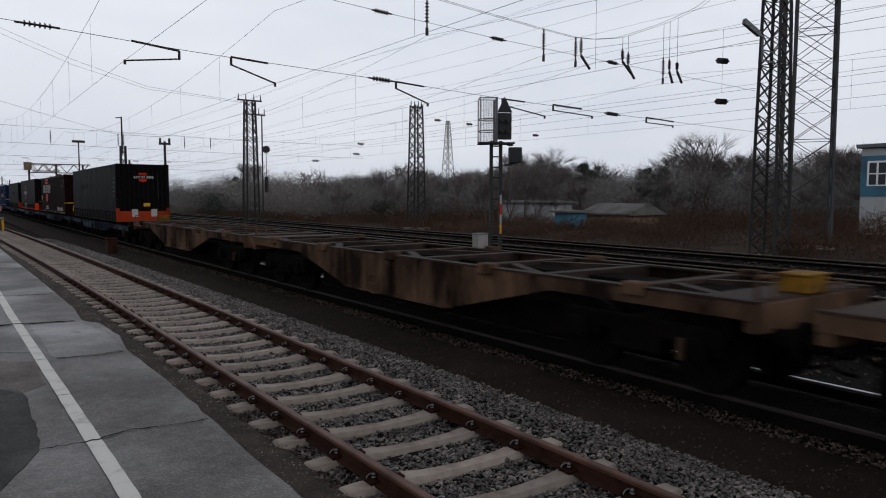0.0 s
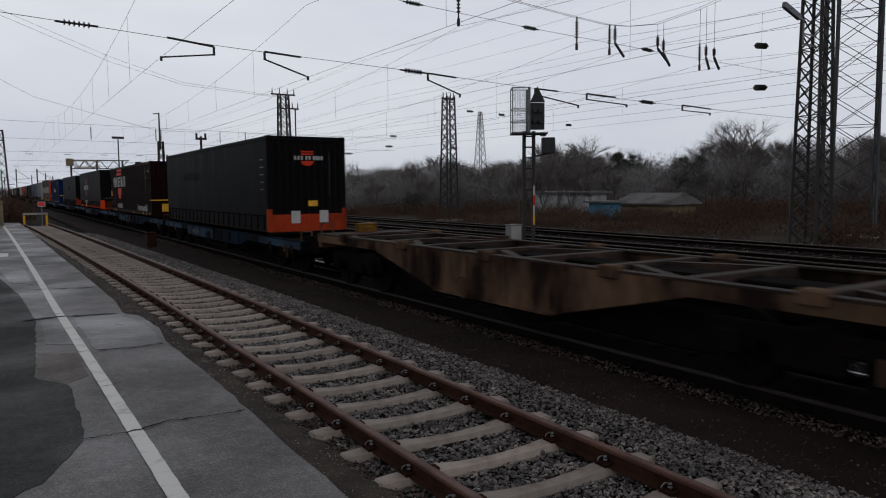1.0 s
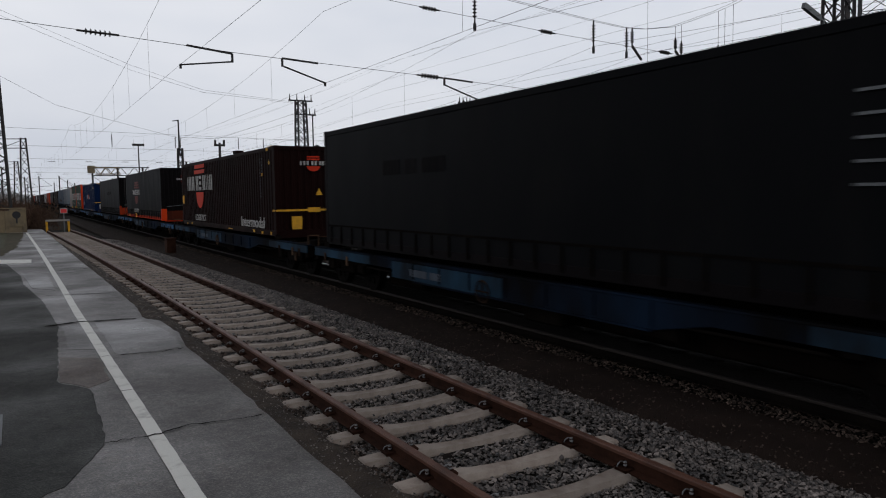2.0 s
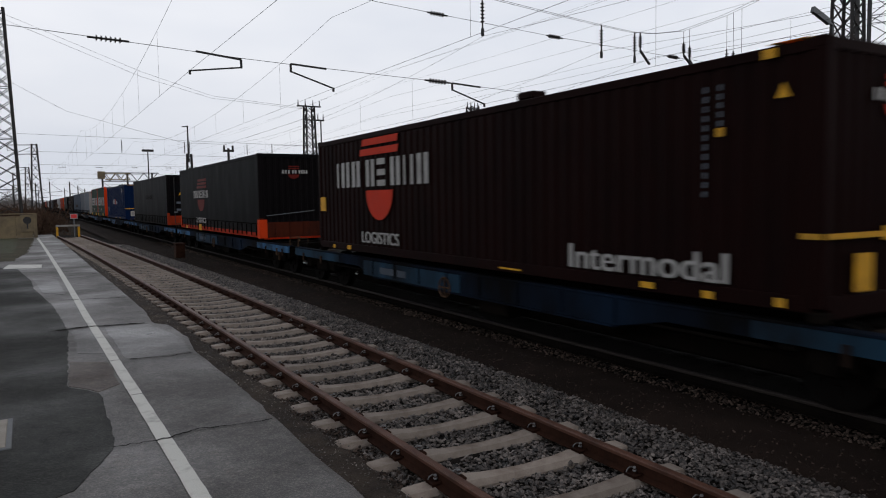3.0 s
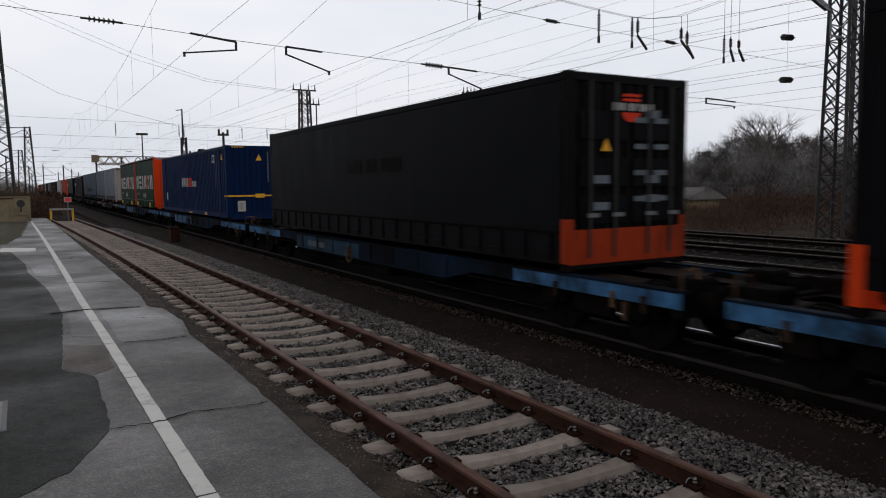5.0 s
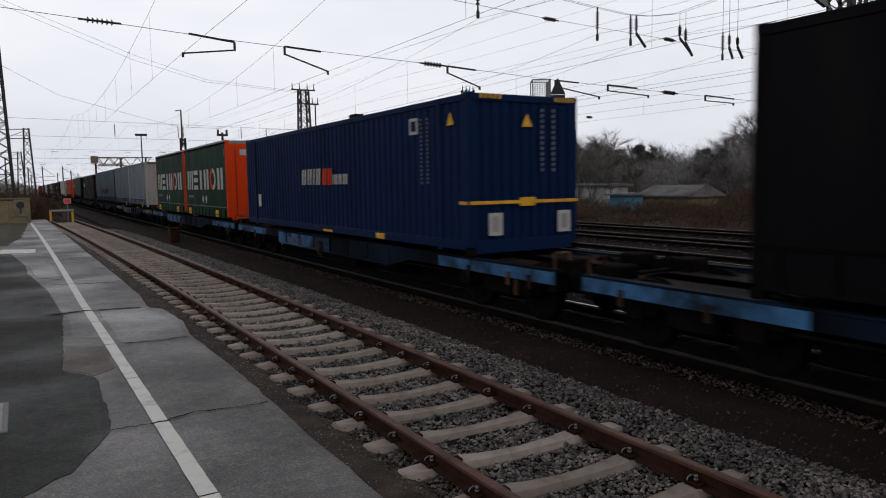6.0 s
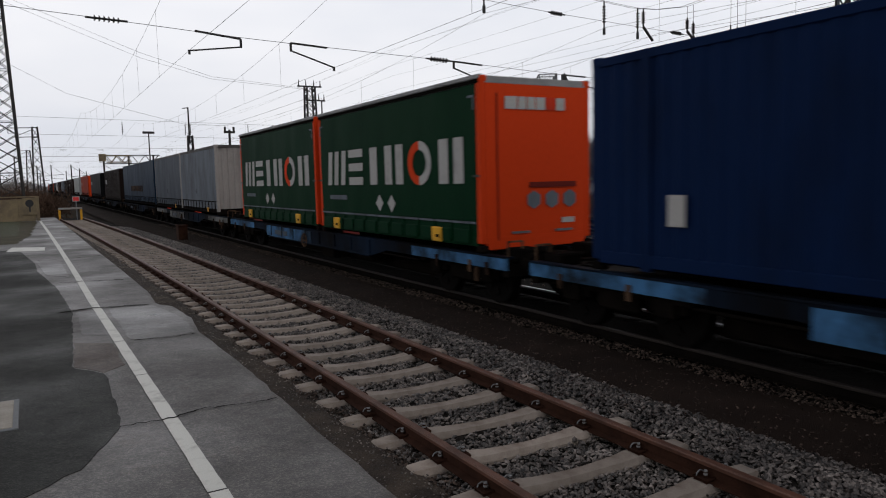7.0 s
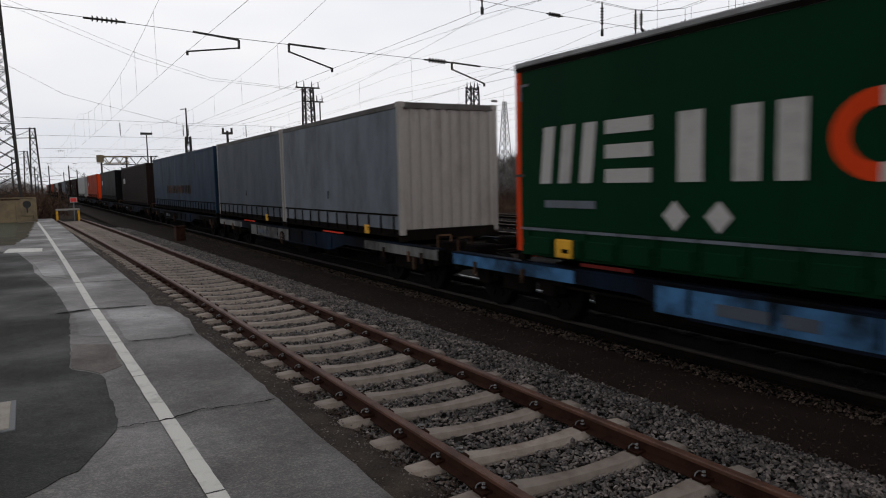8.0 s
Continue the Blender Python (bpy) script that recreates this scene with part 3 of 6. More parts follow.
stones("verge_debris", 9000, 2.05, 2.8, 1.5, 36, lambda x, y: -0.135 - (0.06 if x > 2.5 else 0.0), 0.010, 14, "brown grit and debris in the dirt beside the siding")
stones("verge_stones", 7000, 2.40, 2.85, 1.5, 34, lambda x, y: -0.165 - 0.10 * (x - 2.4), 0.020, 4, "stray stones in the dirt beside the siding", on_sleeper, material=M["stone_dark"])
stones("path_stones", 4200, 5.6, 7.1, 1.2, 34, lambda x, y: -0.29, 0.013, 8, "small stones on the cinder walkway", curve=False, material=M["stone_dark"])
stones("far_ballast_stones", 12000, 6.95, 7.7, 1.0, 48, lambda x, y: -0.28, 0.026, 5, "dark ballast stones beside the train", curve=False, material=M["stone_dark"])
stones("yard_ballast_stones", 9000, 9.2, 30, 3.0, 60, lambda x, y: -0.29, 0.04, 6, "dark ballast stones between the far tracks", curve=False, material=M["stone_dark"])

# ---- rails and sleepers ----
HEAD = [(-0.036, -0.012), (-0.028, 0), (0.028, 0), (0.036, -0.012), (0.034, -0.038)]
WEB = [(0.034, -0.038), (0.009, -0.052), (0.009, -0.125), (0.07, -0.142), (0.07, -0.152), (-0.07, -0.152), (-0.07, -0.142), (-0.009, -0.125), (-0.009, -0.052), (-0.034, -0.038)]


def rail(x, z, y0, y1, top_mat, label, curve=False, n=1):
    t = thing("rail", label, "rail", "rails", "structure", at=pose(x, 0, z))
    # straight rails: webs painted with the black of the shade beneath the train
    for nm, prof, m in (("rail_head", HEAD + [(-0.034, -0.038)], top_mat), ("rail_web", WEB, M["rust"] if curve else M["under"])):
        bm = extrude_profile(prof, y0, y1, n)
        if curve:
            for v in bm.verts:
                v.co.x += bend(v.co.y)
        part(nm, bm, m, t)
    return t


for sx in (-0.7525, 0.7525):
    rail(NEAR + sx, 0.0, -12, 58.5, M["railtop"], "rust-brown rail of the unused siding", True, 70)
    rail(TRAIN + sx, RAIL_Z, -60, 420, M["dull_head"] if sx < 0 else M["shiny"], "worn steel rail under the train")
    for x in TRACKS:
        rail(x + sx, RAIL_Z - 0.02, -40, 330, M["yard_head"], "dull worn rail of a yard track")

track = thing("siding_track", "concrete sleepers of the unused siding in ballast", "railway track", kind="structure")


def sleeper_mesh():
    """Concrete sleeper: raised rail seats, a dished waist, chamfered sides."""
    st = [(-1.17, -0.185, 0.085), (-1.13, -0.150, 0.105), (-0.95, -0.142, 0.115), (-0.55, -0.142, 0.115), (-0.4, -0.158, 0.10), (-0.15, -0.168, 0.085), (0, -0.17, 0.08)]
    st = st + [(-x, z, w) for x, z, w in st[-2::-1]]
    bm = bmesh.new()
    prev = None
    for x, z, w in st:
        row = [bm.verts.new(q) for q in ((x, -w, -0.36), (x, -w, z - 0.05), (x, -w * 0.75, z), (x, w * 0.75, z), (x, w, z - 0.05), (x, w, -0.36))]
        if prev:
            for k in range(5):
                bm.faces.new((prev[k], prev[k + 1], row[k + 1], row[k]))
        else:
            bm.faces.new(row)
        prev = row
    bm.faces.new(prev[::-1])
    bmesh.ops.recalc_face_normals(bm, faces=bm.faces)
    return to_mesh(bm, "sleeper", M["concrete"])


slm = sleeper_mesh()
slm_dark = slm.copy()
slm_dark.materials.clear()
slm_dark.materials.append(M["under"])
clip_bm = bmesh.new()
for s in (-1, 1):
    box(clip_bm, s * 0.07, s * 0.16, -0.06, 0.06, -0.15, -0.115, bevel=0.012)
    tube(clip_bm, (s * 0.11, 0, -0.13), (s * 0.11, 0, -0.075), 0.017, 6)
clm = to_mesh(clip_bm, "rail_fastening", M["rust"])
bolt_bm = bmesh.new()
for s in (-1, 1):
    tube(bolt_bm, (s * 0.11, 0, -0.10), (s * 0.11, 0, -0.062), 0.019, 6, 0.014)
    for k in range(5):
        a0, a1 = math.pi * (0.1 + k * 0.22), math.pi * (0.1 + (k + 1) * 0.22)
        bar(bolt_bm, (s * 0.11 + 0.045 * math.cos(a0), 0.05, -0.12 + 0.04 * math.sin(a0)), (s * 0.11 + 0.045 * math.cos(a1), 0.05, -0.12 + 0.04 * math.sin(a1)), 0.008)
bolt_mesh = to_mesh(bolt_bm, "rail_bolt", M["roof_grey"])
for k in range(-14, 78):
    y = SLEEPER_0 + k * PITCH
    s = part("sleeper", slm, None, track, at=pose(NEAR + 0.06 + bend(y) + random.uniform(-0.02, 0.02), y, random.uniform(-0.006, 0.004), 0, 0, -2.5 + random.uniform(-0.5, 0.5)))
    if k < 26:
        for sx in (-0.7525, 0.7525):
            part("rail_fastening", clm, None, s, at=pose(sx, 0, 0))
            if k < 14:
                part("rail_bolt", bolt_mesh, None, s, at=pose(sx, 0, 0))
yard = thing("yard_track", "near-black sleepers of the through tracks", "railway track", kind="structure")
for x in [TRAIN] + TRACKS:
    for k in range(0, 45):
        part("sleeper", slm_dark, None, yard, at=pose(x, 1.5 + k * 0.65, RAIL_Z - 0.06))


# ---- the buffer stop and the end of the platform ----
bs = thing("buffer_stop", "yellow and white steel buffer stop ending the siding", "buffer stop", at=pose(NEAR + bend(58) - 0.05, 58.2, 0))
for s in (-0.7, 0.7):
    bm = nb(s - 0.07, s + 0.07, -0.1, 0.1, -0.35, 0.72, bevel=0.01)
    part("post", bm, M["yellow"], bs, "yellow post")
    part("brace", bar(bmesh.new(), (s, 0.1, 0.7), (s, 1.6, -0.2), 0.12), M["steel"], bs, "dark brace")
part("beam", nb(-0.78, 0.78, -0.2, -0.1, 0.62, 0.76, bevel=0.02), M["grey_slat"], bs, "white cross beam")
sg = thing("stop_sign", "red stop plate with a white border on a post", "railway sign", at=pose(3.05, 60.2, -0.3))
part("post", nb(-0.04, 0.04, -0.04, 0.04, 0, 1.8), M["galv"], sg)
part("plate", nb(-0.25, 0.25, -0.07, -0.05, 1.45, 1.83, bevel=0.005), M["white"], sg, "white border")
part("face", nb(-0.20, 0.20, -0.08, -0.071, 1.50, 1.78), M["lens_red"], sg, "red face")

wall = thing("end_wall", "low weathered sand-coloured wall at the platform end", "wall", at=pose(-0.9, 58.5, -0.2))
for i in range(5):
    part("panel", nb(-4.0 + i * 1.05, -4.0 + i * 1.05 + 1.04, -0.1, 0.1, 0, 1.66, bevel=0.015), M["sand_wall"], wall)
part("end_post", nb(1.26, 1.5, -0.13, 0.13, 0, 1.78, bevel=0.02), M["sand_wall"], wall)
part("coping", nb(-4.05, 1.5, -0.16, 0.16, 1.78, 1.86, bevel=0.01), M["sand_wall"], wall, "pale coping")
wsn = thing("warning_sign", "weathered sand-yellow warning plate with a dark round mark on the wall", "sign", at=pose(0.0, 58.33, 0.95))
part("plate", nb(-0.42, 0.42, -0.03, 0.0, -0.6, 0.6, bevel=0.004), M["sand_wall"], wsn)
bm = bmesh.new()
bmesh.ops.create_circle(bm, cap_ends=True, segments=20, radius=0.26, matrix=pose(0, -0.036, 0.2, 90))
box(bm, -0.05, 0.05, -0.037, -0.033, -0.4, -0.05)
part("mark", bm, M["black"], wsn, "dark round mark")


def insulator_into(bm, a, b, discs=6, r=0.09, core=0.026):
    a, b = Vector(a), Vector(b)
    d = b - a
    tube(bm, a, b, core, 8)
    for i in range(discs):
        c = a + d * (0.22 + 0.56 * i / max(1, discs - 1))
        tube(bm, c - d.normalized() * 0.016, c + d.normalized() * 0.016, r, 12, r * 0.7)
    return bm


# ---- lattice masts ----
def lattice(name, x, y, z, height, w0, w1, label, cat="mast", bay=None, leg=0.09, brace=0.045, material=None, group="catenary masts", zig=False, turn=0, single=True):
    """A tapering four-legged lattice mast with crossed or zigzag bracing on each face."""
    material = material or M["steel"]
    t = thing(name, label, cat, group, at=pose(x, y, z, 0, 0, turn))

    def half(h):
        return (w0 + (w1 - w0) * h / height) / 2

    for sx in (-1, 1):
        for sy in (-1, 1):
            part("leg", bar(bmesh.new(), (sx * w0 / 2, sy * w0 / 2, 0), (sx * w1 / 2, sy * w1 / 2, height), leg), material, t)
    hs, h = [0.0], 0.0
    while h < height - 0.2:
        h = min(height, h + (bay or 2 * half(h) * 1.05))
        hs.append(h)
    for fx, fy in ((0, -1), (0, 1), (-1, 0), (1, 0)):
        bm = bmesh.new()
        for i, (a, b) in enumerate(zip(hs, hs[1:])):
            if single:
                bm = bmesh.new()
            ha, hb = half(a), half(b)
            pa = [(-ha, fy * ha, a), (ha, fy * ha, a)] if fy else [(fx * ha, -ha, a), (fx * ha, ha, a)]
            pb = [(-hb, fy * hb, b), (hb, fy * hb, b)] if fy else [(fx * hb, -hb, b), (fx * hb, hb, b)]
            if zig:
                bar(bm, pa[i % 2], pb[1 - i % 2], brace, brace * 0.6)
            else:
                bar(bm, pa[0], pb[1], brace, brace * 0.6)
                bar(bm, pa[1], pb[0], brace, brace * 0.6)
            if i % 4 == 3:
                bar(bm, pb[0], pb[1], brace, brace * 0.6)
            if single:
                part("cross_brace", bm, material, t)
        if not single:
            part("bracing", bm, material, t)
    part("foot", nb(-w0 / 2 - 0.25, w0 / 2 + 0.25, -w0 / 2 - 0.25, w0 / 2 + 0.25, -1.2, 0.05, bevel=0.03), M["manhole"], t, "concrete foot")
    return t


def turned_drum(x, z):
    return tube(bmesh.new(), (x, -0.12, z), (x, 0.12, z), 0.32, 14)


SPAN_Y = 18.5
tower = lattice("catenary_tower", 32.0, SPAN_Y, -0.62, 15.5, 1.25, 0.75, "tall dark steel lattice catenary tower", bay=0.75, leg=0.125, brace=0.06, single=True)
part("ladder", bar(bmesh.new(), (0.05, -0.45, 1), (0.05, -0.35, 15), 0.34, 0.05), M["steel"], tower, "dark cable duct")
lamp = thing("yard_lamp", "yard floodlight on a bent arm on the tower", "lamp", at=pose(31.4, SPAN_Y - 0.3, 8.4))
bm = bmesh.new()
bar(bm, (0, 0, 0), (-1.0, 0, 0), 0.07)
bar(bm, (0, 0, 0.45), (-1.0, 0, 0.45), 0.05)
bar(bm, (-1.0, 0, 0), (-1.0, 0, 1.0), 0.07)
bar(bm, (-1.0, 0, 1.0), (-1.5, 0, 1.2), 0.07)
part("arm", bm, M["galv"], lamp)
part("head", bar(bmesh.new(), (-1.3, 0, 1.1), (-2.5, 0, 1.5), 0.16, 0.24), M["galv"], lamp, "long grey lamp head")
pylon = lattice("power_pylon", 39.9, 20.75, -0.6, 24.0, 2.1, 1.9, "grey steel lattice power pylon", cat="pylon", bay=1.5, leg=0.12, brace=0.055, turn=30, single=True,
                material=M["pylon"], group="pylons")
mast_a = lattice("catenary_mast", 22.1, 60.8, -0.4, 11.0, 1.15, 0.72, "dark lattice catenary mast with a cross arm", bay=0.8, leg=0.12, brace=0.06, single=True)
mast_b = lattice("catenary_mast", 34.0, 52.4, -0.5, 10.7, 1.2, 0.76, "dark lattice catenary mast", bay=0.85, leg=0.12, brace=0.06, single=True)
lattice("catenary_mast", -1.15, 62.5, -0.4, 17.2, 1.75, 0.75, "tall dark lattice mast behind the end wall", bay=0.95, leg=0.16, brace=0.08, single=True)
lattice("far_pylon", 107, 150, 2, 19.8, 2.9, 0.7, "distant lattice pylon above the trees", cat="pylon", leg=0.14, brace=0.08, group="pylons", material=M["galv"])
lm1 = lattice("catenary_mast", 1.3, 110, -0.6, 11.0, 1.5, 0.6, "distant lattice catenary mast", bay=1.2, leg=0.14, brace=0.09)
lm2 = lattice("catenary_mast", 0.5, 165, -0.6, 10.5, 1.5, 0.6, "distant lattice catenary mast", bay=1.5, leg=0.16, brace=0.10)
lattice("catenary_mast", 21.0, 109, -0.6, 10.0, 0.9, 0.6, "distant lattice catenary mast", bay=1.2, leg=0.16, brace=0.09)
for t, h in ((lm1, 11.0), (lm2, 10.5)):
    for z, w in ((h - 0.1, 3.2), (h - 1.3, 2.4)):
        part("cantilever_arm", bar(bmesh.new(), (-w, 0, z - 0.1), (0.3, 0, z), 0.10), M["steel"], t)
    part("arm_stay", bar(bmesh.new(), (-2.4, 0, h - 1.35), (-0.2, 0, h - 0.3), 0.07), M["steel"], t)
    part("arm_insulator", insulator_into(bmesh.new(), (-3.1, 0, h - 0.2), (-3.1, 0, h - 1.0), 3, 0.11), M["insul"], t)
tm = thing("radio_mast", "slim tall mast beyond the train", "mast", at=pose(21.1, 110, -0.6))
part("pole", tube(bmesh.new(), (0, 0, 9), (0, 0, 14.2), 0.14, 8, 0.1), M["steel"], tm)
part("tip", bar(bmesh.new(), (0, 0, 14.1), (-0.8, 0, 14.0), 0.12), M["steel"], tm)
ml = thing("yard_light_mast", "slim yard light mast with a crossbar", "lamp", "light masts", at=pose(19.7, 140, -0.6))
part("pole", tube(bmesh.new(), (0, 0, 0), (0, 0, 12.5), 0.15, 8, 0.1), M["steel"], ml)
part("head", nb(-1.0, 1.0, -0.2, 0.2, 12.3, 12.7), M["steel"], ml)
m3 = thing("yard_light_mast", "yard light mast with a forked crossbar", "lamp", "light masts", at=pose(25.0, 102, -0.6))
part("pole", tube(bmesh.new(), (0, 0, 0), (0, 0, 10.4), 0.2, 8, 0.16), M["steel"], m3)
part("head", nb(-0.75, 0.75, -0.15, 0.15, 9.9, 10.2), M["steel"], m3)
for s in (-0.6, 0.6):
    part("lamp_head", nb(s - 0.12, s + 0.12, -0.12, 0.12, 10.2, 10.8), M["steel"], m3)

for t, x, z, w in ((mast_a, 0.0, 11.0, 1.1), (mast_a, 0.5, 9.8, 0.9), (mast_b, 0.0, 10.5, 0.6)):
    arm = part("cross_arm", bar(bmesh.new(), (x - w, 0, z), (x + w, 0, z), 0.12), M["steel"], t)
    for k in (-0.9, -0.3, 0.35, 0.9):
        part("pin", tube(bmesh.new(), (x + k * w, 0, z + 0.05), (x + k * w, 0, z + 0.55), 0.06, 8, 0.03), M["insul"], arm)
ex = thing("tension_gear", "dark tension weights and drum hung beside a mast", "tension gear", at=pose(23.0, 60.6, 0))
part("pole", bar(bmesh.new(), (0.1, 0, -0.4), (0.1, 0, 9.3), 0.09), M["steel"], ex)
part("weights", tube(bmesh.new(), (0.45, 0, 2.6), (0.45, 0, 4.0), 0.17, 10), M["steel"], ex)
part("drum", turned_drum(0.45, 6.4), M["steel"], ex)
part("rope", bar(bmesh.new(), (0.45, 0, 4.0), (0.45, 0, 6.4), 0.04), M["steel"], ex)
# signal gantry far down the line
ga = thing("signal_gantry", "distant steel gantry with a yellow cabin over the tracks", "gantry", at=pose(0, 170, 0))
for x in (14.5, 19.5, 24.6):
    part("post", bar(bmesh.new(), (x, 0, -0.6), (x, 0, 9.0), 0.35), M["steel"], ga)
bm = bmesh.new()
for z in (7.2, 9.0):
    bar(bm, (14.3, 0, z), (26, 0, z), 0.2)
for i in range(8):
    bar(bm, (14.5 + i * 1.4, 0, 7.2 if i % 2 else 9.0), (15.9 + i * 1.4, 0, 9.0 if i % 2 else 7.2), 0.14)
part("truss", bm, M["steel"], ga)
part("cabin", nb(13.6, 15.0, -0.5, 0.5, 7.7, 9.3, bevel=0.05), M["sand_wall"], ga, "yellowish cabin")
bm = bmesh.new()
for z in (7.5, 8.9):
    bar(bm, (15.0, -0.6, z), (20.0, -0.6, z), 0.22)
for i in range(5):
    bar(bm, (15.0 + i, -0.6, 7.5 if i % 2 else 8.9), (16.0 + i, -0.6, 8.9 if i % 2 else 7.5), 0.16)
part("walkway", bm, M["sand_wall"], ga, "yellowish railed walkway")

# ---- signal ----
sig = thing("railway_signal", "black light signal on a steel post with a service cage", "signal", at=pose(19.3, 23.5, -0.3, 0, 0, -32))
for s in (-0.2, 0.2):
    part("post", nb(s - 0.07, s + 0.07, -0.07, 0.07, 0, 4.9), M["steel"], sig)
for i in range(10):
    part("rung", nb(-0.16, 0.16, -0.02, 0.02, 0.6 + i * 0.45, 0.66 + i * 0.45), M["steel"], sig)
cage = part("cage", bmesh.new(), M["galv"], sig, "wire mesh service cage")
bm = bmesh.new()
for x in (-0.72, -0.05, 0.0):
    for y in (-0.35, 0.45):
        bar(bm, (x, y, 4.8), (x, y, 6.7), 0.045)
for z in (4.82, 5.3, 5.8, 6.68):
    for y in (-0.35, 0.45):
        bar(bm, (-0.72, y, z), (0.0, y, z), 0.035)
    bar(bm, (-0.72, -0.35, z), (-0.72, 0.45, z), 0.035)
for i in range(10):
    bar(bm, (-0.72 + i * 0.07, -0.35, 4.8), (-0.72 + i * 0.07, -0.35, 6.68), 0.009)
    bar(bm, (-0.72 + i * 0.07, 0.45, 4.8), (-0.72 + i * 0.07, 0.45, 6.68), 0.009)
for i in range(24):
    bar(bm, (-0.72, -0.35, 4.8 + i * 0.08), (0, -0.35, 4.8 + i * 0.08), 0.007)
cage.data = to_mesh(bm, "cage", M["galv"])
part("floor", nb(-0.75, 0.75, -0.4, 0.5, 4.76, 4.82), M["steel"], sig, "cage floor")
part("signal_head", nb(0.02, 0.62, -0.3, -0.05, 4.95, 6.05, bevel=0.02), M["black"], sig, "black signal head")
bm = bmesh.new()
for x, z in ((0.2, 5.75), (0.44, 5.75), (0.2, 5.3), (0.44, 5.3)):
    tube(bm, (x, -0.5, z), (x, -0.28, z), 0.1, 12)
part("lamp_hood", bm, M["black"], sig)
bm = bmesh.new()
tri = [bm.verts.new(q) for q in ((0.02, -0.2, 6.08), (0.66, -0.2, 6.08), (0.34, -0.2, 6.75))]
tr2 = [bm.verts.new(v.co + Vector((0, 0.06, 0))) for v in tri]
bm.faces.new(tri)
bm.faces.new(tr2[::-1])
for i in range(3):
    bm.faces.new((tri[i], tr2[i], tr2[(i + 1) % 3], tri[(i + 1) % 3]))
part("triangle_plate", bm, M["black"], sig, "black triangular plate")
part("distant_head", nb(0.52, 1.08, -0.3, 0.0, 3.95, 4.62, bevel=0.03), M["black"], sig, "small black lower signal box")
part("bracket", bar(bmesh.new(), (0.1, 0, 3.8), (0.9, -0.1, 3.98), 0.07), M["steel"], sig)
for i, mm in enumerate(("white", "red", "white", "yellow")):
    part("mast_plate", nb(0.17, 0.25, -0.1, -0.075, 1.9 - i * 0.42 + 0.3, 1.9 - i * 0.42 + 0.71), M[mm], sig)
cab = thing("relay_cabinet", "small pale grey relay cabinet beside the track", "cabinet", at=pose(18.4, 23.4, -0.3))
part("body", nb(-0.28, 0.28, -0.2, 0.2, 0, 0.95, bevel=0.02), M["grey_slat"], cab)
part("lid", nb(-0.31, 0.31, -0.23, 0.23, 0.95, 1.0, bevel=0.01), M["galv"], cab)

# ---- overhead line ----
def wires(name, lines, r, label, group="overhead wires"):
    return solo(name, wire_mesh(lines, r, name), None, label, "wire", group)


H0 = 2.18


def at_span(rx, rz, y=SPAN_Y):
    return Vector((rx * y, y, H0 + rz * y))


# lower and upper cross wires of the near head span
LOW = [at_span(-0.12, 0.222), at_span(0.1, 0.2103), at_span(0.267, 0.2005), at_span(0.338, 0.1978), at_span(0.583, 0.1905), at_span(0.84, 0.180),
       at_span(1.13, 0.1727), at_span(1.5, 0.166), at_span(1.71, 0.163)]
UP = [at_span(0.10, 0.325), at_span(0.584, 0.2975), at_span(0.8246, 0.2855), at_span(1.1275, 0.2763), at_span(1.5, 0.268), at_span(1.71, 0.262)]
wires("cross_wire", [LOW], 0.008, "lower cross wire of the head span")
wires("cross_wire", [UP], 0.008, "upper cross wire of the head span")
SUS = [at_span(a, b) for a, b in ((-0.4, 0.75), (0.0, 0.50), (0.3, 0.40), (0.5, 0.362), (0.67, 0.338), (0.80, 0.328), (0.936, 0.3185), (1.02, 0.3140), (1.08, 0.317),
                                  (1.157, 0.330), (1.289, 0.376), (1.345, 0.399), (1.42, 0.432), (1.71, 0.62))]
wires("suspension_wire", [SUS, [p + Vector((0, 0.25, 0.05)) for p in SUS]], 0.008, "sagging suspension wires of the head span")


def insulator(a, b, discs, r, label):
    bm = insulator_into(bmesh.new(), a, b, discs, r)
    return solo("insulator", bm, M["insul"], label, "insulator", "insulators")


for rx, rz in ((0.100, 0.2103), (0.583, 0.1905), (1.13, 0.1727)):
    c = at_span(rx, rz)
    insulator(c - Vector((0.45, 0, -0.01)), c + Vector((0.45, 0, -0.02)), 6, 0.075, "dark ribbed insulator in a cross wire")
for rx, rz in ((0.584, 0.2975), (0.8246, 0.2855), (1.1275, 0.2763)):
    c = at_span(rx, rz)
    insulator(c - Vector((0.34, 0, -0.01)), c + Vector((0.34, 0, -0.02)), 5, 0.07, "dark ribbed insulator in a cross wire")
for rx, rz in ((1.506, 0.3212), (1.506, 0.227)):
    c = at_span(rx, rz)
    insulator(c - Vector((0.5, 0, 0.03)), c + Vector((0.5, 0, 0.03)), 6, 0.13, "thick dark strain insulator")
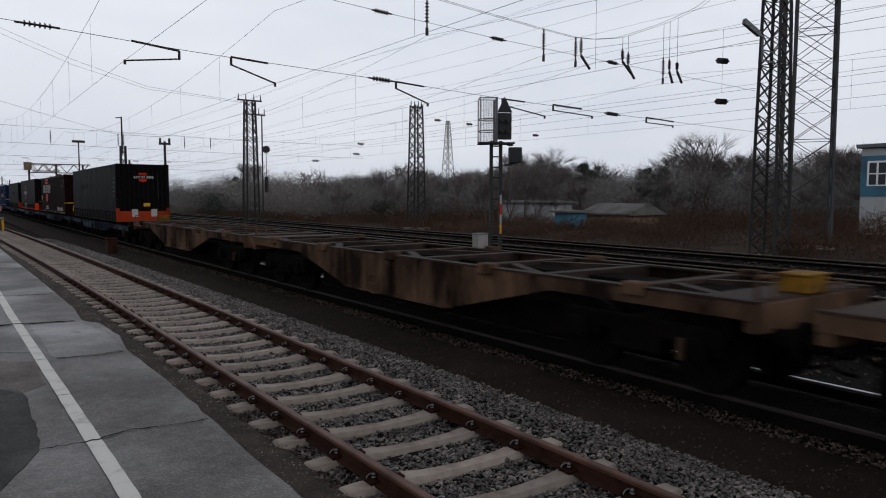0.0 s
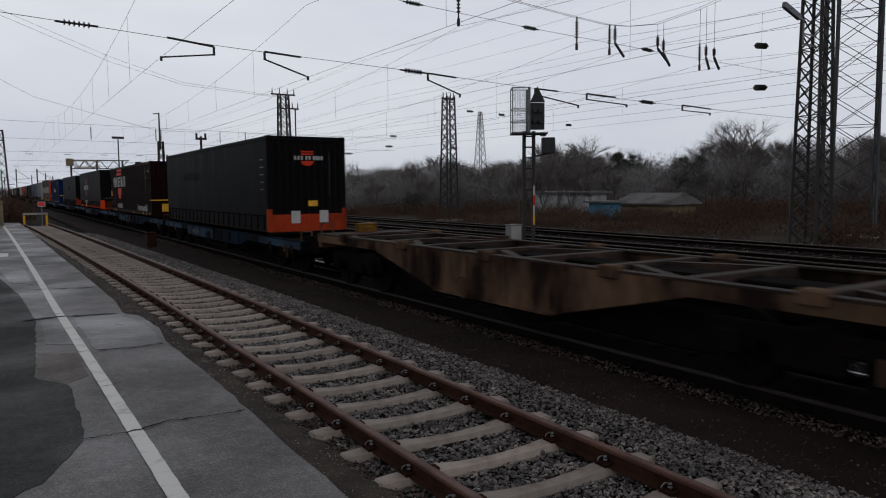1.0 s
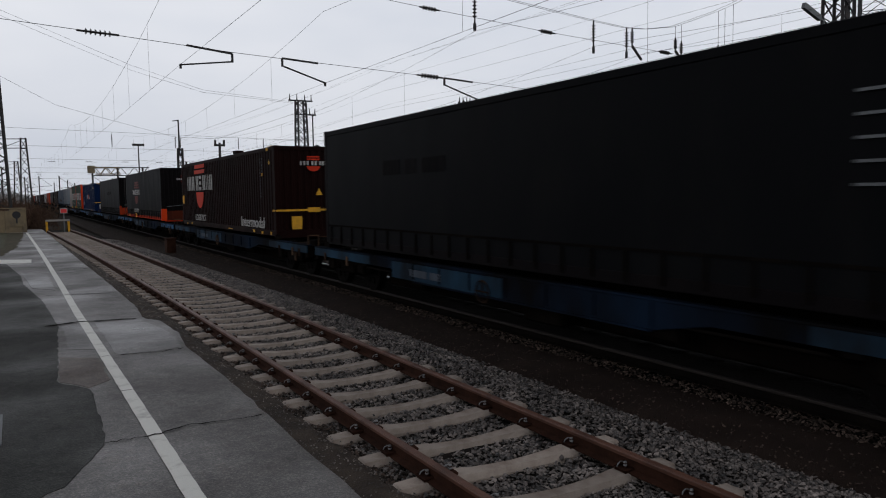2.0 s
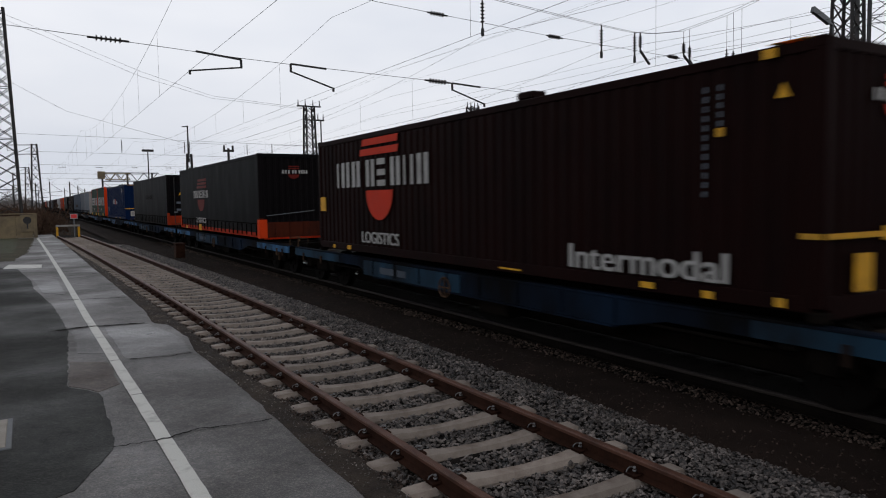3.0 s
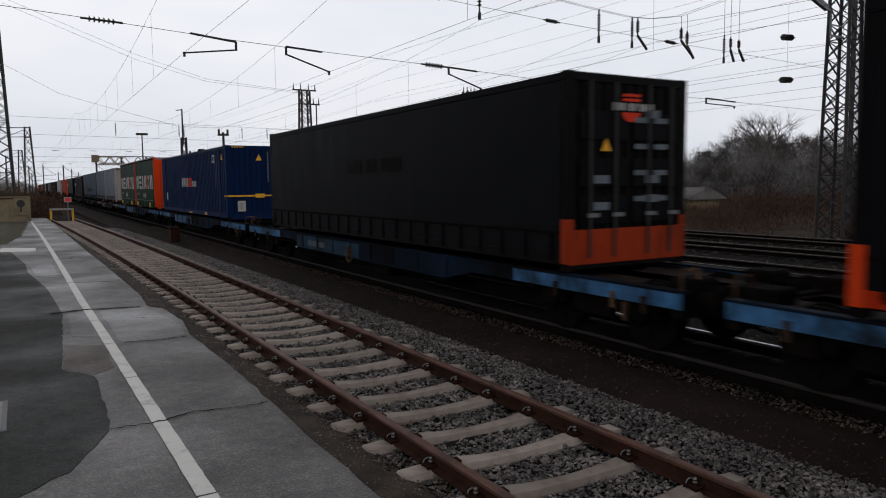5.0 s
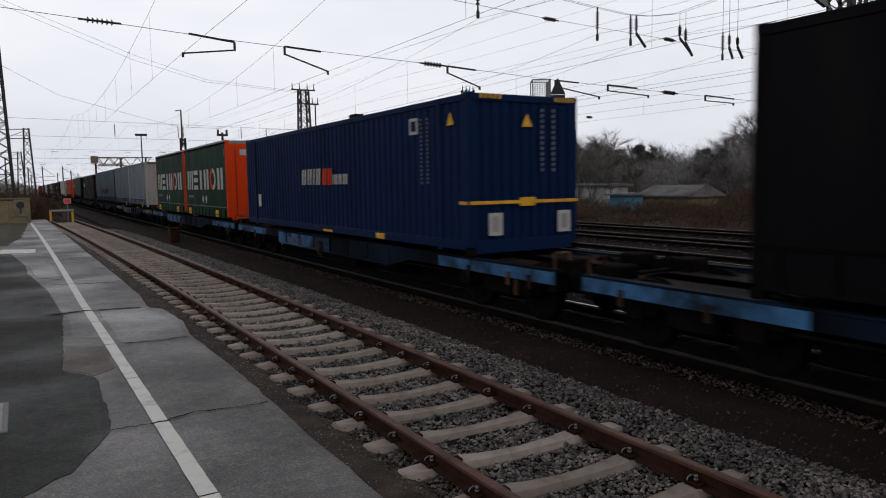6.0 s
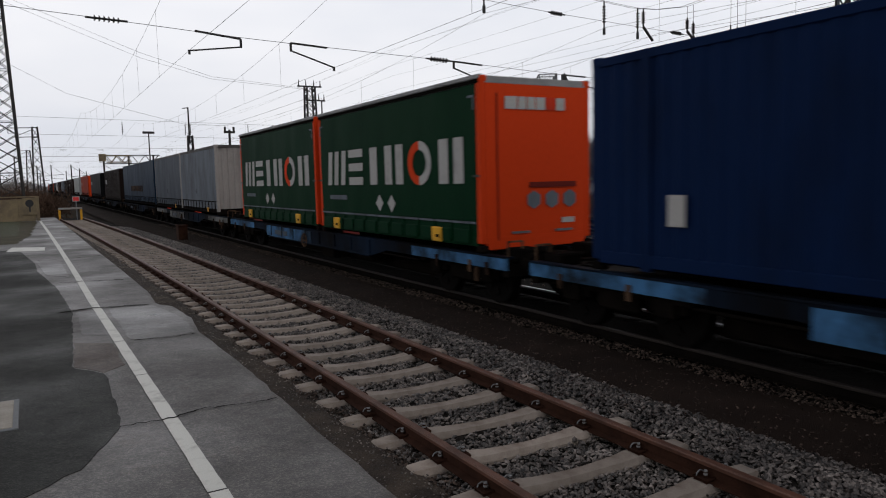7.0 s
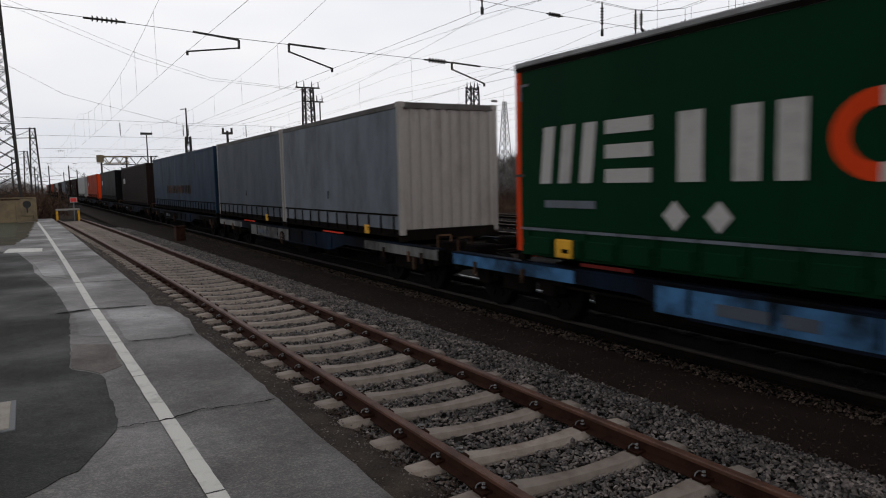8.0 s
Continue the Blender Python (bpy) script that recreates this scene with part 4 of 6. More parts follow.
for rx, top, mid, low, kink in ((0.6709, 0.337, 0.335, 0.2715, 0), (0.936, 0.3183, 0.318, 0.2578, 0), (1.0211, 0.3136, 0.313, 0.2564, 0), (1.036, 0.3136, 0.313, 0.2564, 0.025),
                                (1.1575, 0.330, 0.3082, 0.258, 0.03), (1.175, 0.335, 0.303, 0.25, 0.02), (1.289, 0.376, 0.3059, 0.2482, 0), (1.31, 0.385, 0.304, 0.253, 0.012), (1.337, 0.397, 0.301, 0.2562, 0.018)):
    a, b, c = at_span(rx, mid), at_span(rx, low + 0.012), at_span(rx + kink, low)
    if kink:
        b = at_span(rx, low + 0.024)
    insulator(a, b, 6, 0.072, "dark hanging insulator with a clamp")
    wires("hanger", [[at_span(rx, top), a], [b, c]], 0.010, "thin hanger wire of the head span")
    solo("clamp", tube(bmesh.new(), b, c, 0.05, 6), M["steel"], "dark steel clamp on a hanger wire", "clamp", "wire clamps")
for a, b, c in (((0.2067, 0.2046), (0.267, 0.1985), (0.198, 0.1782)), ((0.3923, 0.1955), (0.338, 0.1985), (0.4026, 0.1678)), ((0.665, 0.1865), (0.610, 0.1895), (0.6724, 0.1592)),
                ((0.89, 0.1785), (0.836, 0.1800), (0.9408, 0.1557)), ((1.0395, 0.1766), (0.9626, 0.1790), (1.07, 0.164)), ((1.33, 0.169), (1.2368, 0.1725), (1.3273, 0.160))):
    t = thing("steady_arm", "dark registration arm holding a contact wire", "steady arm", "steady arms")
    p, q, w = at_span(*a), at_span(*b), at_span(*c)
    part("bracket", bar(bmesh.new(), p, q, 0.045), M["steel"], t)
    part("drop", bar(bmesh.new(), q, q - Vector((0, 0, 0.22)), 0.05), M["steel"], t)
    part("arm", bar(bmesh.new(), q - Vector((0, 0, 0.2)), w, 0.035), M["steel"], t)
    part("clip", bar(bmesh.new(), w + Vector((0, 0, 0.02)), w - Vector((0, 0, 0.09)), 0.05), M["steel"], t)

CONTACT = [(3.66, 5.48), (7.45, 5.28), (12.44, 5.13), (17.4, 5.06), (19.9, 5.2), (24.6, 5.14)]
SPANS = [-44, SPAN_Y, 61.5, 110, 165, 225, 300]
for i, (x, z) in enumerate(CONTACT):
    con, cat, drops = [], [], []
    for j in range(len(SPANS) - 1):
        a, b = SPANS[j], SPANS[j + 1]
        za, zb = (8.3 if i == 0 else 7.6), (8.0 if i == 0 else 7.5)
        xa = x + (0 if j == 1 else 0.25 * (-1) ** j)
        xb = x + (0 if j + 1 == 1 else 0.25 * (-1) ** (j + 1))
        con += [(xa, a, z), (xb, b, z)]
        cs = sag((xa, a, za - 0.4), (xb, b, za - 0.4), 1.15, 18)
        cat += cs
        for k in range(2, 17, 2):
            yk = cs[k].y
            kk = (yk - a) / (b - a)
            drops.append([tuple(cs[k]), (xa + (xb - xa) * kk, yk, z)])
    wires("contact_wire", [con], 0.005, "contact wire over a track")
    cw = wires("catenary_wire", [cat], 0.0055, "sagging catenary wire over a track")
    for d in drops:
        part("dropper", wire_mesh([d], 0.004, "dropper"), None, cw)
# bundles of feeder wires over the far tracks
for k in range(9):
    x, z = 30.5 + 0.9 * (k % 3), 7.2 + 1.05 * k
    pts = sag((x, -60, z + 0.6), (x - 2 * (k % 2), 61, z - 0.5), 0.9) + sag((x - 2 * (k % 2), 61, z - 0.5), (x - 4, 170, z - 0.5), 1.2)[1:]
    wires("feeder_wire", [pts], 0.0075, "long feeder wire along the yard")

for i, (x, y, h) in enumerate(((-2.5, 205, 11), (10.3, 215, 9), (6.5, 250, 10), (30, 150, 10), (14.8, 260, 9), (-4, 300, 10), (26, 240, 9), (2.6, 240, 9.5), (12.6, 300, 9), (-7, 250, 10), (20, 310, 9), (4.5, 330, 9), (34, 205, 9.5), (17, 200, 9))):
    t = thing("line_mast", "distant catenary mast with a cantilever arm", "mast", "line masts", at=pose(x, y, -0.6))
    part("pole", bar(bmesh.new(), (0, 0, 0), (0, 0, h), 0.3), M["steel"], t)
    part("cantilever", bar(bmesh.new(), (0, 0, h - 3.2), (3.4, 0, h - 3.0), 0.12), M["steel"], t)
    part("stay", bar(bmesh.new(), (0, 0, h - 0.4), (3.4, 0, h - 3.0), 0.08), M["steel"], t)
    part("registration", bar(bmesh.new(), (0, 0, h - 4.2), (3.2, 0, h - 4.4), 0.1), M["steel"], t)

# far head span at the left mast
FY = 62.0
far_sus = [(-1.0, FY, 16.2), (6, FY, 11.6), (12, FY, 10.0), (18, FY, 9.6), (22.1, FY, 10.2)]
wires("suspension_wire", [[(-1.0, FY, 11.6), (3, FY, 9.4), (6.8, FY, 8.4), (11.6, FY, 7.2), (15, FY, 7.15), (22, FY, 9.6)], [(-1, FY, 16.4), (8.5, FY, 12.8), (14, FY, 11.2), (22.1, FY, 10.6)],
                          [(-1, FY, 16.0), (8.5, FY, 12.4), (14, FY, 11.0), (22.1, FY, 10.5)]], 0.011, "sagging suspension wires of a farther head span")
wires("cross_wire", [[(-1, FY, 6.3), (22, FY, 6.0), (34, FY, 6.0)], [(-1, FY, 7.6), (22, FY, 7.2), (34, FY, 7.2)]], 0.011, "cross wires of a farther head span")
for x in (6.8, 12.0, 16.8, 11.6, 19):
    insulator((x, FY, 7.3), (x, FY, 6.3), 4, 0.08, "dark hanging insulator of a farther span")
for fy, n in ((110, 6), (165, 6)):
    lines = []
    for z in (6.2, 7.4):
        lines.append([(0.5, fy, z + 0.3), (36, fy, z)])
    wires("cross_wire", lines, 0.018, "cross wires of a distant head span")
    for i in range(n):
        x = 4 + i * 4.6
        bm = insulator_into(bmesh.new(), (x, fy, 7.35), (x + 0.9, fy, 7.35), 3, 0.12)
        solo("insulator", bm, M["insul"], "dark insulator on a distant cross wire", "insulator", "insulators")
for i, (x, y, z) in enumerate(((36, 52, 9.0), (38, 50, 8.6), (30, 56, 6.0), (27, 58, 5.4), (31, 57, 7.0), (33, 50, 5.6), (41, 48, 6.8), (44, 48, 7.8))):
    insulator((x - 0.4, y, z), (x + 0.4, y, z), 4, 0.12, "dark insulator on a far feeder wire")


# ---- the train ----
SPEED = 17.1
MOVERS = []          # things that move with the train: object, x, u, z
WHEELSETS = []
W2 = 1.25


def corrugated(y0, y1, z0, z1, x, depth, pitch=0.28, face=-1):
    """Trapezoid corrugated panel in a y-z plane at x, ribs outward by face."""
    pts, y = [], y0
    while y < y1 - 0.01:
        for f, d in ((0, 0), (0.36, 0), (0.5, 1), (0.86, 1)):
            yy = y + f * pitch
            if yy < y1:
                pts.append((yy, d * depth))
        y += pitch
    pts.append((y1, 0))
    bm = bmesh.new()
    prev = None
    for yy, d in pts:
        row = [bm.verts.new((x - face * d, yy, z0)), bm.verts.new((x - face * d, yy, z1)), bm.verts.new((x - face * 0.06, yy, z1)), bm.verts.new((x - face * 0.06, yy, z0))]
        if prev:
            bm.faces.new((prev[0], prev[1], row[1], row[0]))
            bm.faces.new((prev[2], prev[3], row[3], row[2]))
        prev = row
    bmesh.ops.recalc_face_normals(bm, faces=bm.faces)
    return bm


def turned(bm, m):
    bmesh.ops.transform(bm, matrix=m, verts=bm.verts)
    return bm


def curtain(y0, y1, z0, z1, x, seed):
    """A stretched tarpaulin side with slight billows."""
    bm = bmesh.new()
    nx, nz = int((y1 - y0) / 0.22), 9
    vs = [[bm.verts.new((x + 0.014 * noise.noise((i * 0.5 + seed, j * 0.25, seed)) - 0.018 * math.sin(math.pi * j / nz), y0 + (y1 - y0) * i / nx, z0 + (z1 - z0) * j / nz))
           for j in range(nz + 1)] for i in range(nx + 1)]
    for i in range(nx):
        for j in range(nz):
            bm.faces.new((vs[i][j], vs[i + 1][j], vs[i + 1][j + 1], vs[i][j + 1]))
    return bm


def blocks(parent, x, spans, z0, z1, material, label, name="lettering_block", slant=0.0, bars="v"):
    """Plain bars standing for letters, from a list of (start, end) along y; v: two uprights, h: three levels, s: one upright, w: three leaning."""
    for i, (a, b) in enumerate(spans):
        w, kind = a - b, bars[i % len(bars)]
        k = (z1 - z0)
        if kind == "h":
            pieces = [(a - 0.06 * w, b + 0.06 * w, z0 + k * f, z0 + k * (f + 0.22)) for f in (0.0, 0.39, 0.78)]
        elif kind == "s":
            pieces = [(a - 0.3 * w, b + 0.3 * w, z0, z1)]
        elif kind == "w":
            pieces = [(a - f * w, a - (f + 0.2) * w, z0, z1) for f in (0.04, 0.38, 0.74)]
        else:
            pieces = [(a - 0.06 * w, a - 0.40 * w, z0, z1), (b + 0.40 * w, b + 0.06 * w, z0, z1)]
        for p, q, za, zb in pieces:
            bm = nb(x - 0.004, x, min(p, q), max(p, q), za, zb)
            lean = slant or (0.12 if kind == "w" else 0.0)
            if lean:
                for v in bm.verts:
                    v.co.y -= lean * (v.co.z - z0)
            part(name, bm, material, parent, label)


def letter_row(parent, x, y_left, y_right, z0, z1, widths, material, label, gap=0.22, slant=0.0, skip=()):
    """Block letters read from y_left down to y_right; width 0 is a space."""
    total = sum(w if w else 0.45 for w in widths) + gap * (len(widths) - 1)
    k = (y_left - y_right) / total
    y = y_left
    for i, w in enumerate(widths):
        if w and i not in skip:
            blocks(parent, x, [(y, y - w * k)], z0, z1, material, label, slant=slant)
        y -= ((w if w else 0.45) + gap) * k


def words(parent, text, x, y_left, y_right, z0, z1, material, label):
    """Real words in the built-in font, on the side that faces the platform."""
    cu = bpy.data.curves.new("words", "FONT")
    cu.body, cu.size, cu.extrude = text, 1.0, 0.002
    tmp = bpy.data.objects.new("words", cu)
    scene.collection.objects.link(tmp)
    me = bpy.data.meshes.new_from_object(tmp.evaluated_get(bpy.context.evaluated_depsgraph_get()))
    bpy.data.objects.remove(tmp)
    co = np.array([v.co[:] for v in me.vertices])
    lo, hi = co.min(0), co.max(0)
    for v in me.vertices:
        a, b = (v.co.x - lo[0]) / (hi[0] - lo[0]), (v.co.y - lo[1]) / (hi[1] - lo[1])
        d = v.co.z - lo[2]
        v.co = (x - d - 0.001, y_left + (y_right - y_left) * a, z0 + (z1 - z0) * b)
    # bold: a second layer set slightly aside
    me.materials.clear()
    me.materials.append(material)
    for k, dy in enumerate((0.0, 0.012, 0.024)):
        part("lettering", me, None, parent, label if k == 0 else "", at=pose(-0.001 * k, dy, 0))


def half_disc(parent, x, yc, z_top, r, depth, material, label, end=False):
    bm = bmesh.new()
    n = 22
    pts = [(yc + r * math.cos(math.pi * i / n), z_top - depth * math.sin(math.pi * i / n)) for i in range(n + 1)]
    a = [bm.verts.new((x - 0.004, y, z)) for y, z in pts]
    b = [bm.verts.new((x, y, z)) for y, z in pts]
    bm.faces.new(a)
    for i in range(n):
        bm.faces.new((a[i], b[i], b[i + 1], a[i + 1]))
    bmesh.ops.recalc_face_normals(bm, faces=bm.faces)
    part("emblem", bm, material, parent, label)


def stripe(parent, x, ya, yb, z0, z1, rise, material, label):
    bm = nb(x - 0.004, x, yb, ya, z0, z1)
    for v in bm.verts:
        v.co.y -= 0.25 * (v.co.z - z0)
    part("emblem_stripe", bm, material, parent, label)


STRAPS = {}


def strap_mesh(material):
    if material.name not in STRAPS:
        bm = nb(-0.022, -0.002, -0.02, 0.02, 0.16, 0.55)
        box(bm, -0.028, -0.004, -0.035, 0.035, 0.2, 0.28)
        STRAPS[material.name] = to_mesh(bm, "curtain_strap", material)
    return STRAPS[material.name]


def box_unit(u, L, side, end, label, style="corr", H=2.885, z=0.87, frame=None, roof=None, posts=(), rail_mat=None, skirt=None, category="container", group="containers on the train", splits=()):
    """A container or swap body: frame, sides, ends and roof, origin at its front edge."""
    frame, roof, rail_mat = frame or side, roof or side, rail_mat or frame or side
    t = thing("swap_body" if style == "curtain" else "shipping_container", label, category, group)
    MOVERS.append((t, TRAIN, u, z))
    for sx in (-1, 1):
        x = sx * W2
        for yy in (0.0, L - 0.13):
            part("corner_post", nb(min(x, x - sx * 0.12), max(x, x - sx * 0.12), yy, yy + 0.13, 0.15, H - 0.06, bevel=0.012), frame, t)
        part("bottom_rail", nb(min(x, x - sx * 0.1), max(x, x - sx * 0.1), 0.13, L - 0.13, 0.10, 0.27, bevel=0.01), rail_mat, t)
        part("top_rail", nb(min(x, x - sx * 0.09), max(x, x - sx * 0.09), 0.13, L - 0.13, H - 0.14, H - 0.02, bevel=0.012), frame if style == "corr" else roof, t)
        for yy in (0.0, L - 0.17):
            for zz in (0.0, H - 0.12):
                part("corner_casting", nb(min(x + sx * 0.004, x - sx * 0.165), max(x + sx * 0.004, x - sx * 0.165), yy - 0.004, yy + 0.174, zz, zz + 0.12, bevel=0.015), M["under"] if zz == 0 else frame, t)
        if style == "corr":
            part("side_panel", corrugated(0.13, L - 0.13, 0.27, H - 0.14, x + sx * -0.012, 0.026, 0.27, sx), side, t)
        else:
            cuts = [0.13, *splits, L - 0.13]
            for i in range(len(cuts) - 1):
                bm = curtain(cuts[i] + 0.01, cuts[i + 1] - 0.01, 0.27, H - 0.14, 0, u + i)
                for v in bm.verts:
                    v.co.x = x + sx * (-v.co.x - 0.012) if sx > 0 else x + v.co.x + 0.012
                part("side_curtain", bm, side, t, smooth=True)
            for s in splits:
                part("side_post", nb(min(x + sx * 0.01, x - sx * 0.1), max(x + sx * 0.01, x - sx * 0.1), s - 0.14, s + 0.14, 0.15, H - 0.06, bevel=0.01), frame, t)
            if sx < 0:
                n = int(L / 0.62)
                sm = strap_mesh(skirt or M["under"])
                for i in range(n):
                    part("curtain_strap", sm, None, t, at=pose(x, 0.35 + (L - 0.7) * i / max(1, n - 1), 0))
                part("seam", nb(x - 0.012, x - 0.002, 0.15, L - 0.15, 0.56, 0.60), skirt or M["under"], t)
    for yy, fc in ((0.0, -1), (L, 1)):
        if style == "curtain" and end in (M["orange"],):
            bm = nb(-W2 + 0.12, W2 - 0.12, min(yy, yy - fc * 0.06) + 0.004, max(yy, yy - fc * 0.06), 0.15, H - 0.12)
        else:
            bm = corrugated(-W2 + 0.12, W2 - 0.12, 0.27, H - 0.12, 0, 0.04, 0.25 if end is M["grey_slat"] else 0.22, -1)
            turned(bm, Matrix.Translation((0, yy + (0.012 if fc < 0 else -0.012), 0)) @ Matrix.Rotation(radians(90 if fc < 0 else -90), 4, "Z"))
        part("end_panel", bm, end, t)
        part("end_sill", nb(-W2 + 0.12, W2 - 0.12, min(yy, yy - fc * 0.1), max(yy, yy - fc * 0.1), 0.03, 0.27, bevel=0.01), frame if end is M["orange"] else rail_mat, t)
        part("end_header", nb(-W2 + 0.12, W2 - 0.12, min(yy, yy - fc * 0.1), max(yy, yy - fc * 0.1), H - 0.14, H - 0.01, bevel=0.01), frame if style == "corr" else roof, t)
    bm = grid_sheet(-W2 + 0.09, W2 - 0.09, 0.1, L - 0.1, 6, int(L / 0.6), lambda a, b: H - 0.03 + 0.012 * noise.noise((a * 2, b, u)))
    part("roof", bm, roof, t)
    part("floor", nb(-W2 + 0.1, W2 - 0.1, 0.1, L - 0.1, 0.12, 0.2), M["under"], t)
    return t


X = -W2 - 0.016       # face of the markings on the near side


def end_boards(t, L, H, colour, plates=True):
    """Coloured boards along the foot of the end, with two pale plates."""
    part("end_board", nb(-W2 + 0.02, W2 - 0.02, -0.022, -0.004, 0.10, 0.62, bevel=0.006), colour, t, "orange foot board")
    for x in (-W2, W2 - 0.13):
        part("post_board", nb(x - 0.006, x + 0.136, -0.006, 0.14, 0.12, 0.78, bevel=0.006), colour, t, "orange post foot")
    if plates:
        for x in (-0.55, 0.35):
            part("label_plate", nb(x, x + 0.28, -0.035, -0.023, 0.35, 0.72), M["white"], t, "pale striped plate")


def end_logo(t, z, s, dim, L=0):
    """Small emblem of stripes, half disc and letter blocks on the end."""
    y = -0.02
    bm = bmesh.new()
    n = 16
    pts = [(0.27 * s * math.cos(math.pi * i / n), z - 0.12 * s - 0.2 * s * math.sin(math.pi * i / n)) for i in range(n + 1)]
    bm.faces.new([bm.verts.new((a, y, b)) for a, b in pts])
    for k in range(2):
        box(bm, -0.26 * s, 0.26 * s, y - 0.002, y, z + (0.12 + k * 0.1) * s, z + (0.18 + k * 0.1) * s)
    part("emblem", bm, dim, t, "red emblem")
    for i, x in enumerate((-0.55, -0.41, -0.27, -0.08, 0.06, 0.24, 0.36, 0.46, 0.58)):
        part("lettering_block", nb(x * s, (x + 0.075) * s, y - 0.004, y, z - 0.08 * s, z + 0.08 * s), M["white"], t)


def small_print(t, x, y, z0, z1, w=0.05, n=16):
    bm = bmesh.new()
    for i in range(n):
        a = z0 + (z1 - z0) * i / n
        box(bm, x - 0.003, x, y, y + w, a, a + (z1 - z0) / n * 0.62)
    part("small_print", bm, M["grey_curtain"], t, "column of small pale marks")


def triangle_mark(t, a, z, s, end=False):
    """A yellow warning triangle on the near side, or on the front end."""
    bm = bmesh.new()
    q = [(a, z), (a + s, z), (a + s / 2, z + s)]
    bm.faces.new([bm.verts.new((y, -0.03, b) if end else (X - 0.006, y, b)) for y, b in q])
    part("triangle_mark", bm, M["yellow"], t, "yellow warning triangle")


def ring_wheel(x, y, z, r):
    """A round hand wheel: a closed ring with four spokes."""
    bm = bmesh.new()
    n = 16
    rows = [[bm.verts.new((x + dx, y + (r + dr) * math.cos(2 * math.pi * i / n), z + (r + dr) * math.sin(2 * math.pi * i / n)))
             for dx, dr in ((-0.018, 0), (0, 0.018), (0.018, 0), (0, -0.018))] for i in range(n)]
    for i in range(n):
        p, q = rows[i], rows[(i + 1) % n]
        for k in range(4):
            bm.faces.new((p[k], p[(k + 1) % 4], q[(k + 1) % 4], q[k]))
    bmesh.ops.recalc_face_normals(bm, faces=bm.faces)
    bar(bm, (x, y - r, z), (x, y + r, z), 0.025)
    bar(bm, (x + 0.004, y, z - r), (x + 0.004, y, z + r), 0.025)
    return bm


def yellow_bits(t, spots):
    for y, z, w, h in spots:
        part("reflector", nb(X - 0.012, X, y, y + w, z, z + h, bevel=0.003), M["yellow"], t, "yellow reflector")


NAME_A = [0.7, 1, 1, 0, 0.9, 0.85, 0, 0.9, 0.4, 0.75, 0.95]
NAME_S = [(0.0, 0.055), (0.07, 0.185), (0.205, 0.315), (0.375, 0.48), (0.50, 0.595), (0.64, 0.745), (0.76, 0.805), (0.82, 0.88), (0.89, 1.0)]
NAME_F = [1.3, 0.9, 0.9, 1.0, 1.0, 1.0]


def sun_livery(t, y_l, y_r, z0, z1, sy, s_top, disc_y, disc_z, disc_r, disc_d, logi, red, bars, white=None):
    blocks(t, X, [(y_l + (y_r - y_l) * a, y_l + (y_r - y_l) * b) for a, b in NAME_S], z0, z1, white or M["white"], "white block letters", bars="svvvhvssv")
    for k in range(bars):
        za = z1 + 0.10 + (s_top - z1 - 0.10) * k / bars
        zb = za + (s_top - z1 - 0.10) / bars * 0.68
        stripe(t, X, sy[0] - 0.12 * k, sy[1], za, zb, 0, red, "red stripe of the emblem")
    half_disc(t, X, disc_y, disc_z, disc_r, disc_d, red, "red half disc of the emblem")
    words(t, "LOGISTICS", X, logi[0], logi[1], logi[2], logi[3], M["white"], "white word on the side")


# A: dark curtain-sided unit
A = box_unit(37.35, 13.95, M["charcoal"], M["dark_end"], "black curtain-sided container with an orange foot board on its end", "curtain", H=2.95, rail_mat=M["dark_end"], frame=M["dark_end"])
end_boards(A, 13.95, 2.93, M["orange_dull"])
end_logo(A, 2.3, 0.75, M["red"])
part("yellow_plate", nb(0.0, 0.3, -0.03, -0.02, 0.85, 1.02), M["yellow"], A, "yellow plate")
small_print(A, 0.72, -0.0, 1.2, 2.5)
for i in range(5):
    part("tension_strap", nb(X - 0.02, X, 0.25, 0.55, 1.35 + i * 0.22, 1.38 + i * 0.22), M["galv"], A, "pale tension strap")
letter_row(A, X, 10.6, 8.0, 1.75, 2.05, NAME_A, M["dark_end"], "worn block letters")

# B: maroon steel container
B = box_unit(55.4, 14.05, M["maroon"], M["maroon"], "dark maroon steel container with white lettering and a red emblem", "corr")
sun_livery(B, 12.75, 7.95, 1.64, 2.25, (11.25, 9.3), 2.80, 10.25, 1.55, 0.69, 0.67, (11.2, 9.3, 0.34, 0.60), M["red"], 2)
words(B, "Intermodal", X, 3.8, 1.1, 0.31, 0.66, M["white"], "white word on the side")
end_logo(B, 2.35, 0.8, M["red"])
part("yellow_bar", nb(-W2, W2, -0.03, -0.02, 0.86, 0.92), M["yellow"], B, "yellow band across the end")
part("yellow_bar", nb(X - 0.004, X, 0.02, 0.25, 0.86, 0.92), M["yellow"], B, "yellow band across the end")
part("yellow_plate", nb(-0.22, 0.18, -0.035, -0.02, 0.82, 0.97), M["yellow"], B, "yellow plate")
for x in (-0.75, 0.45):
    part("label_plate", nb(x, x + 0.32, -0.035, -0.02, 0.30, 0.70), M["yellow"], B, "yellow plate")
for y, z in ((1.42, 1.30), (1.22, 2.0)):
    small_print(B, X, y, z, 2.6, 0.035, 12 if z < 2 else 6)
triangle_mark(B, 0.38, 2.32, 0.16)
triangle_mark(B, 0.05, 1.35, 0.22, True)
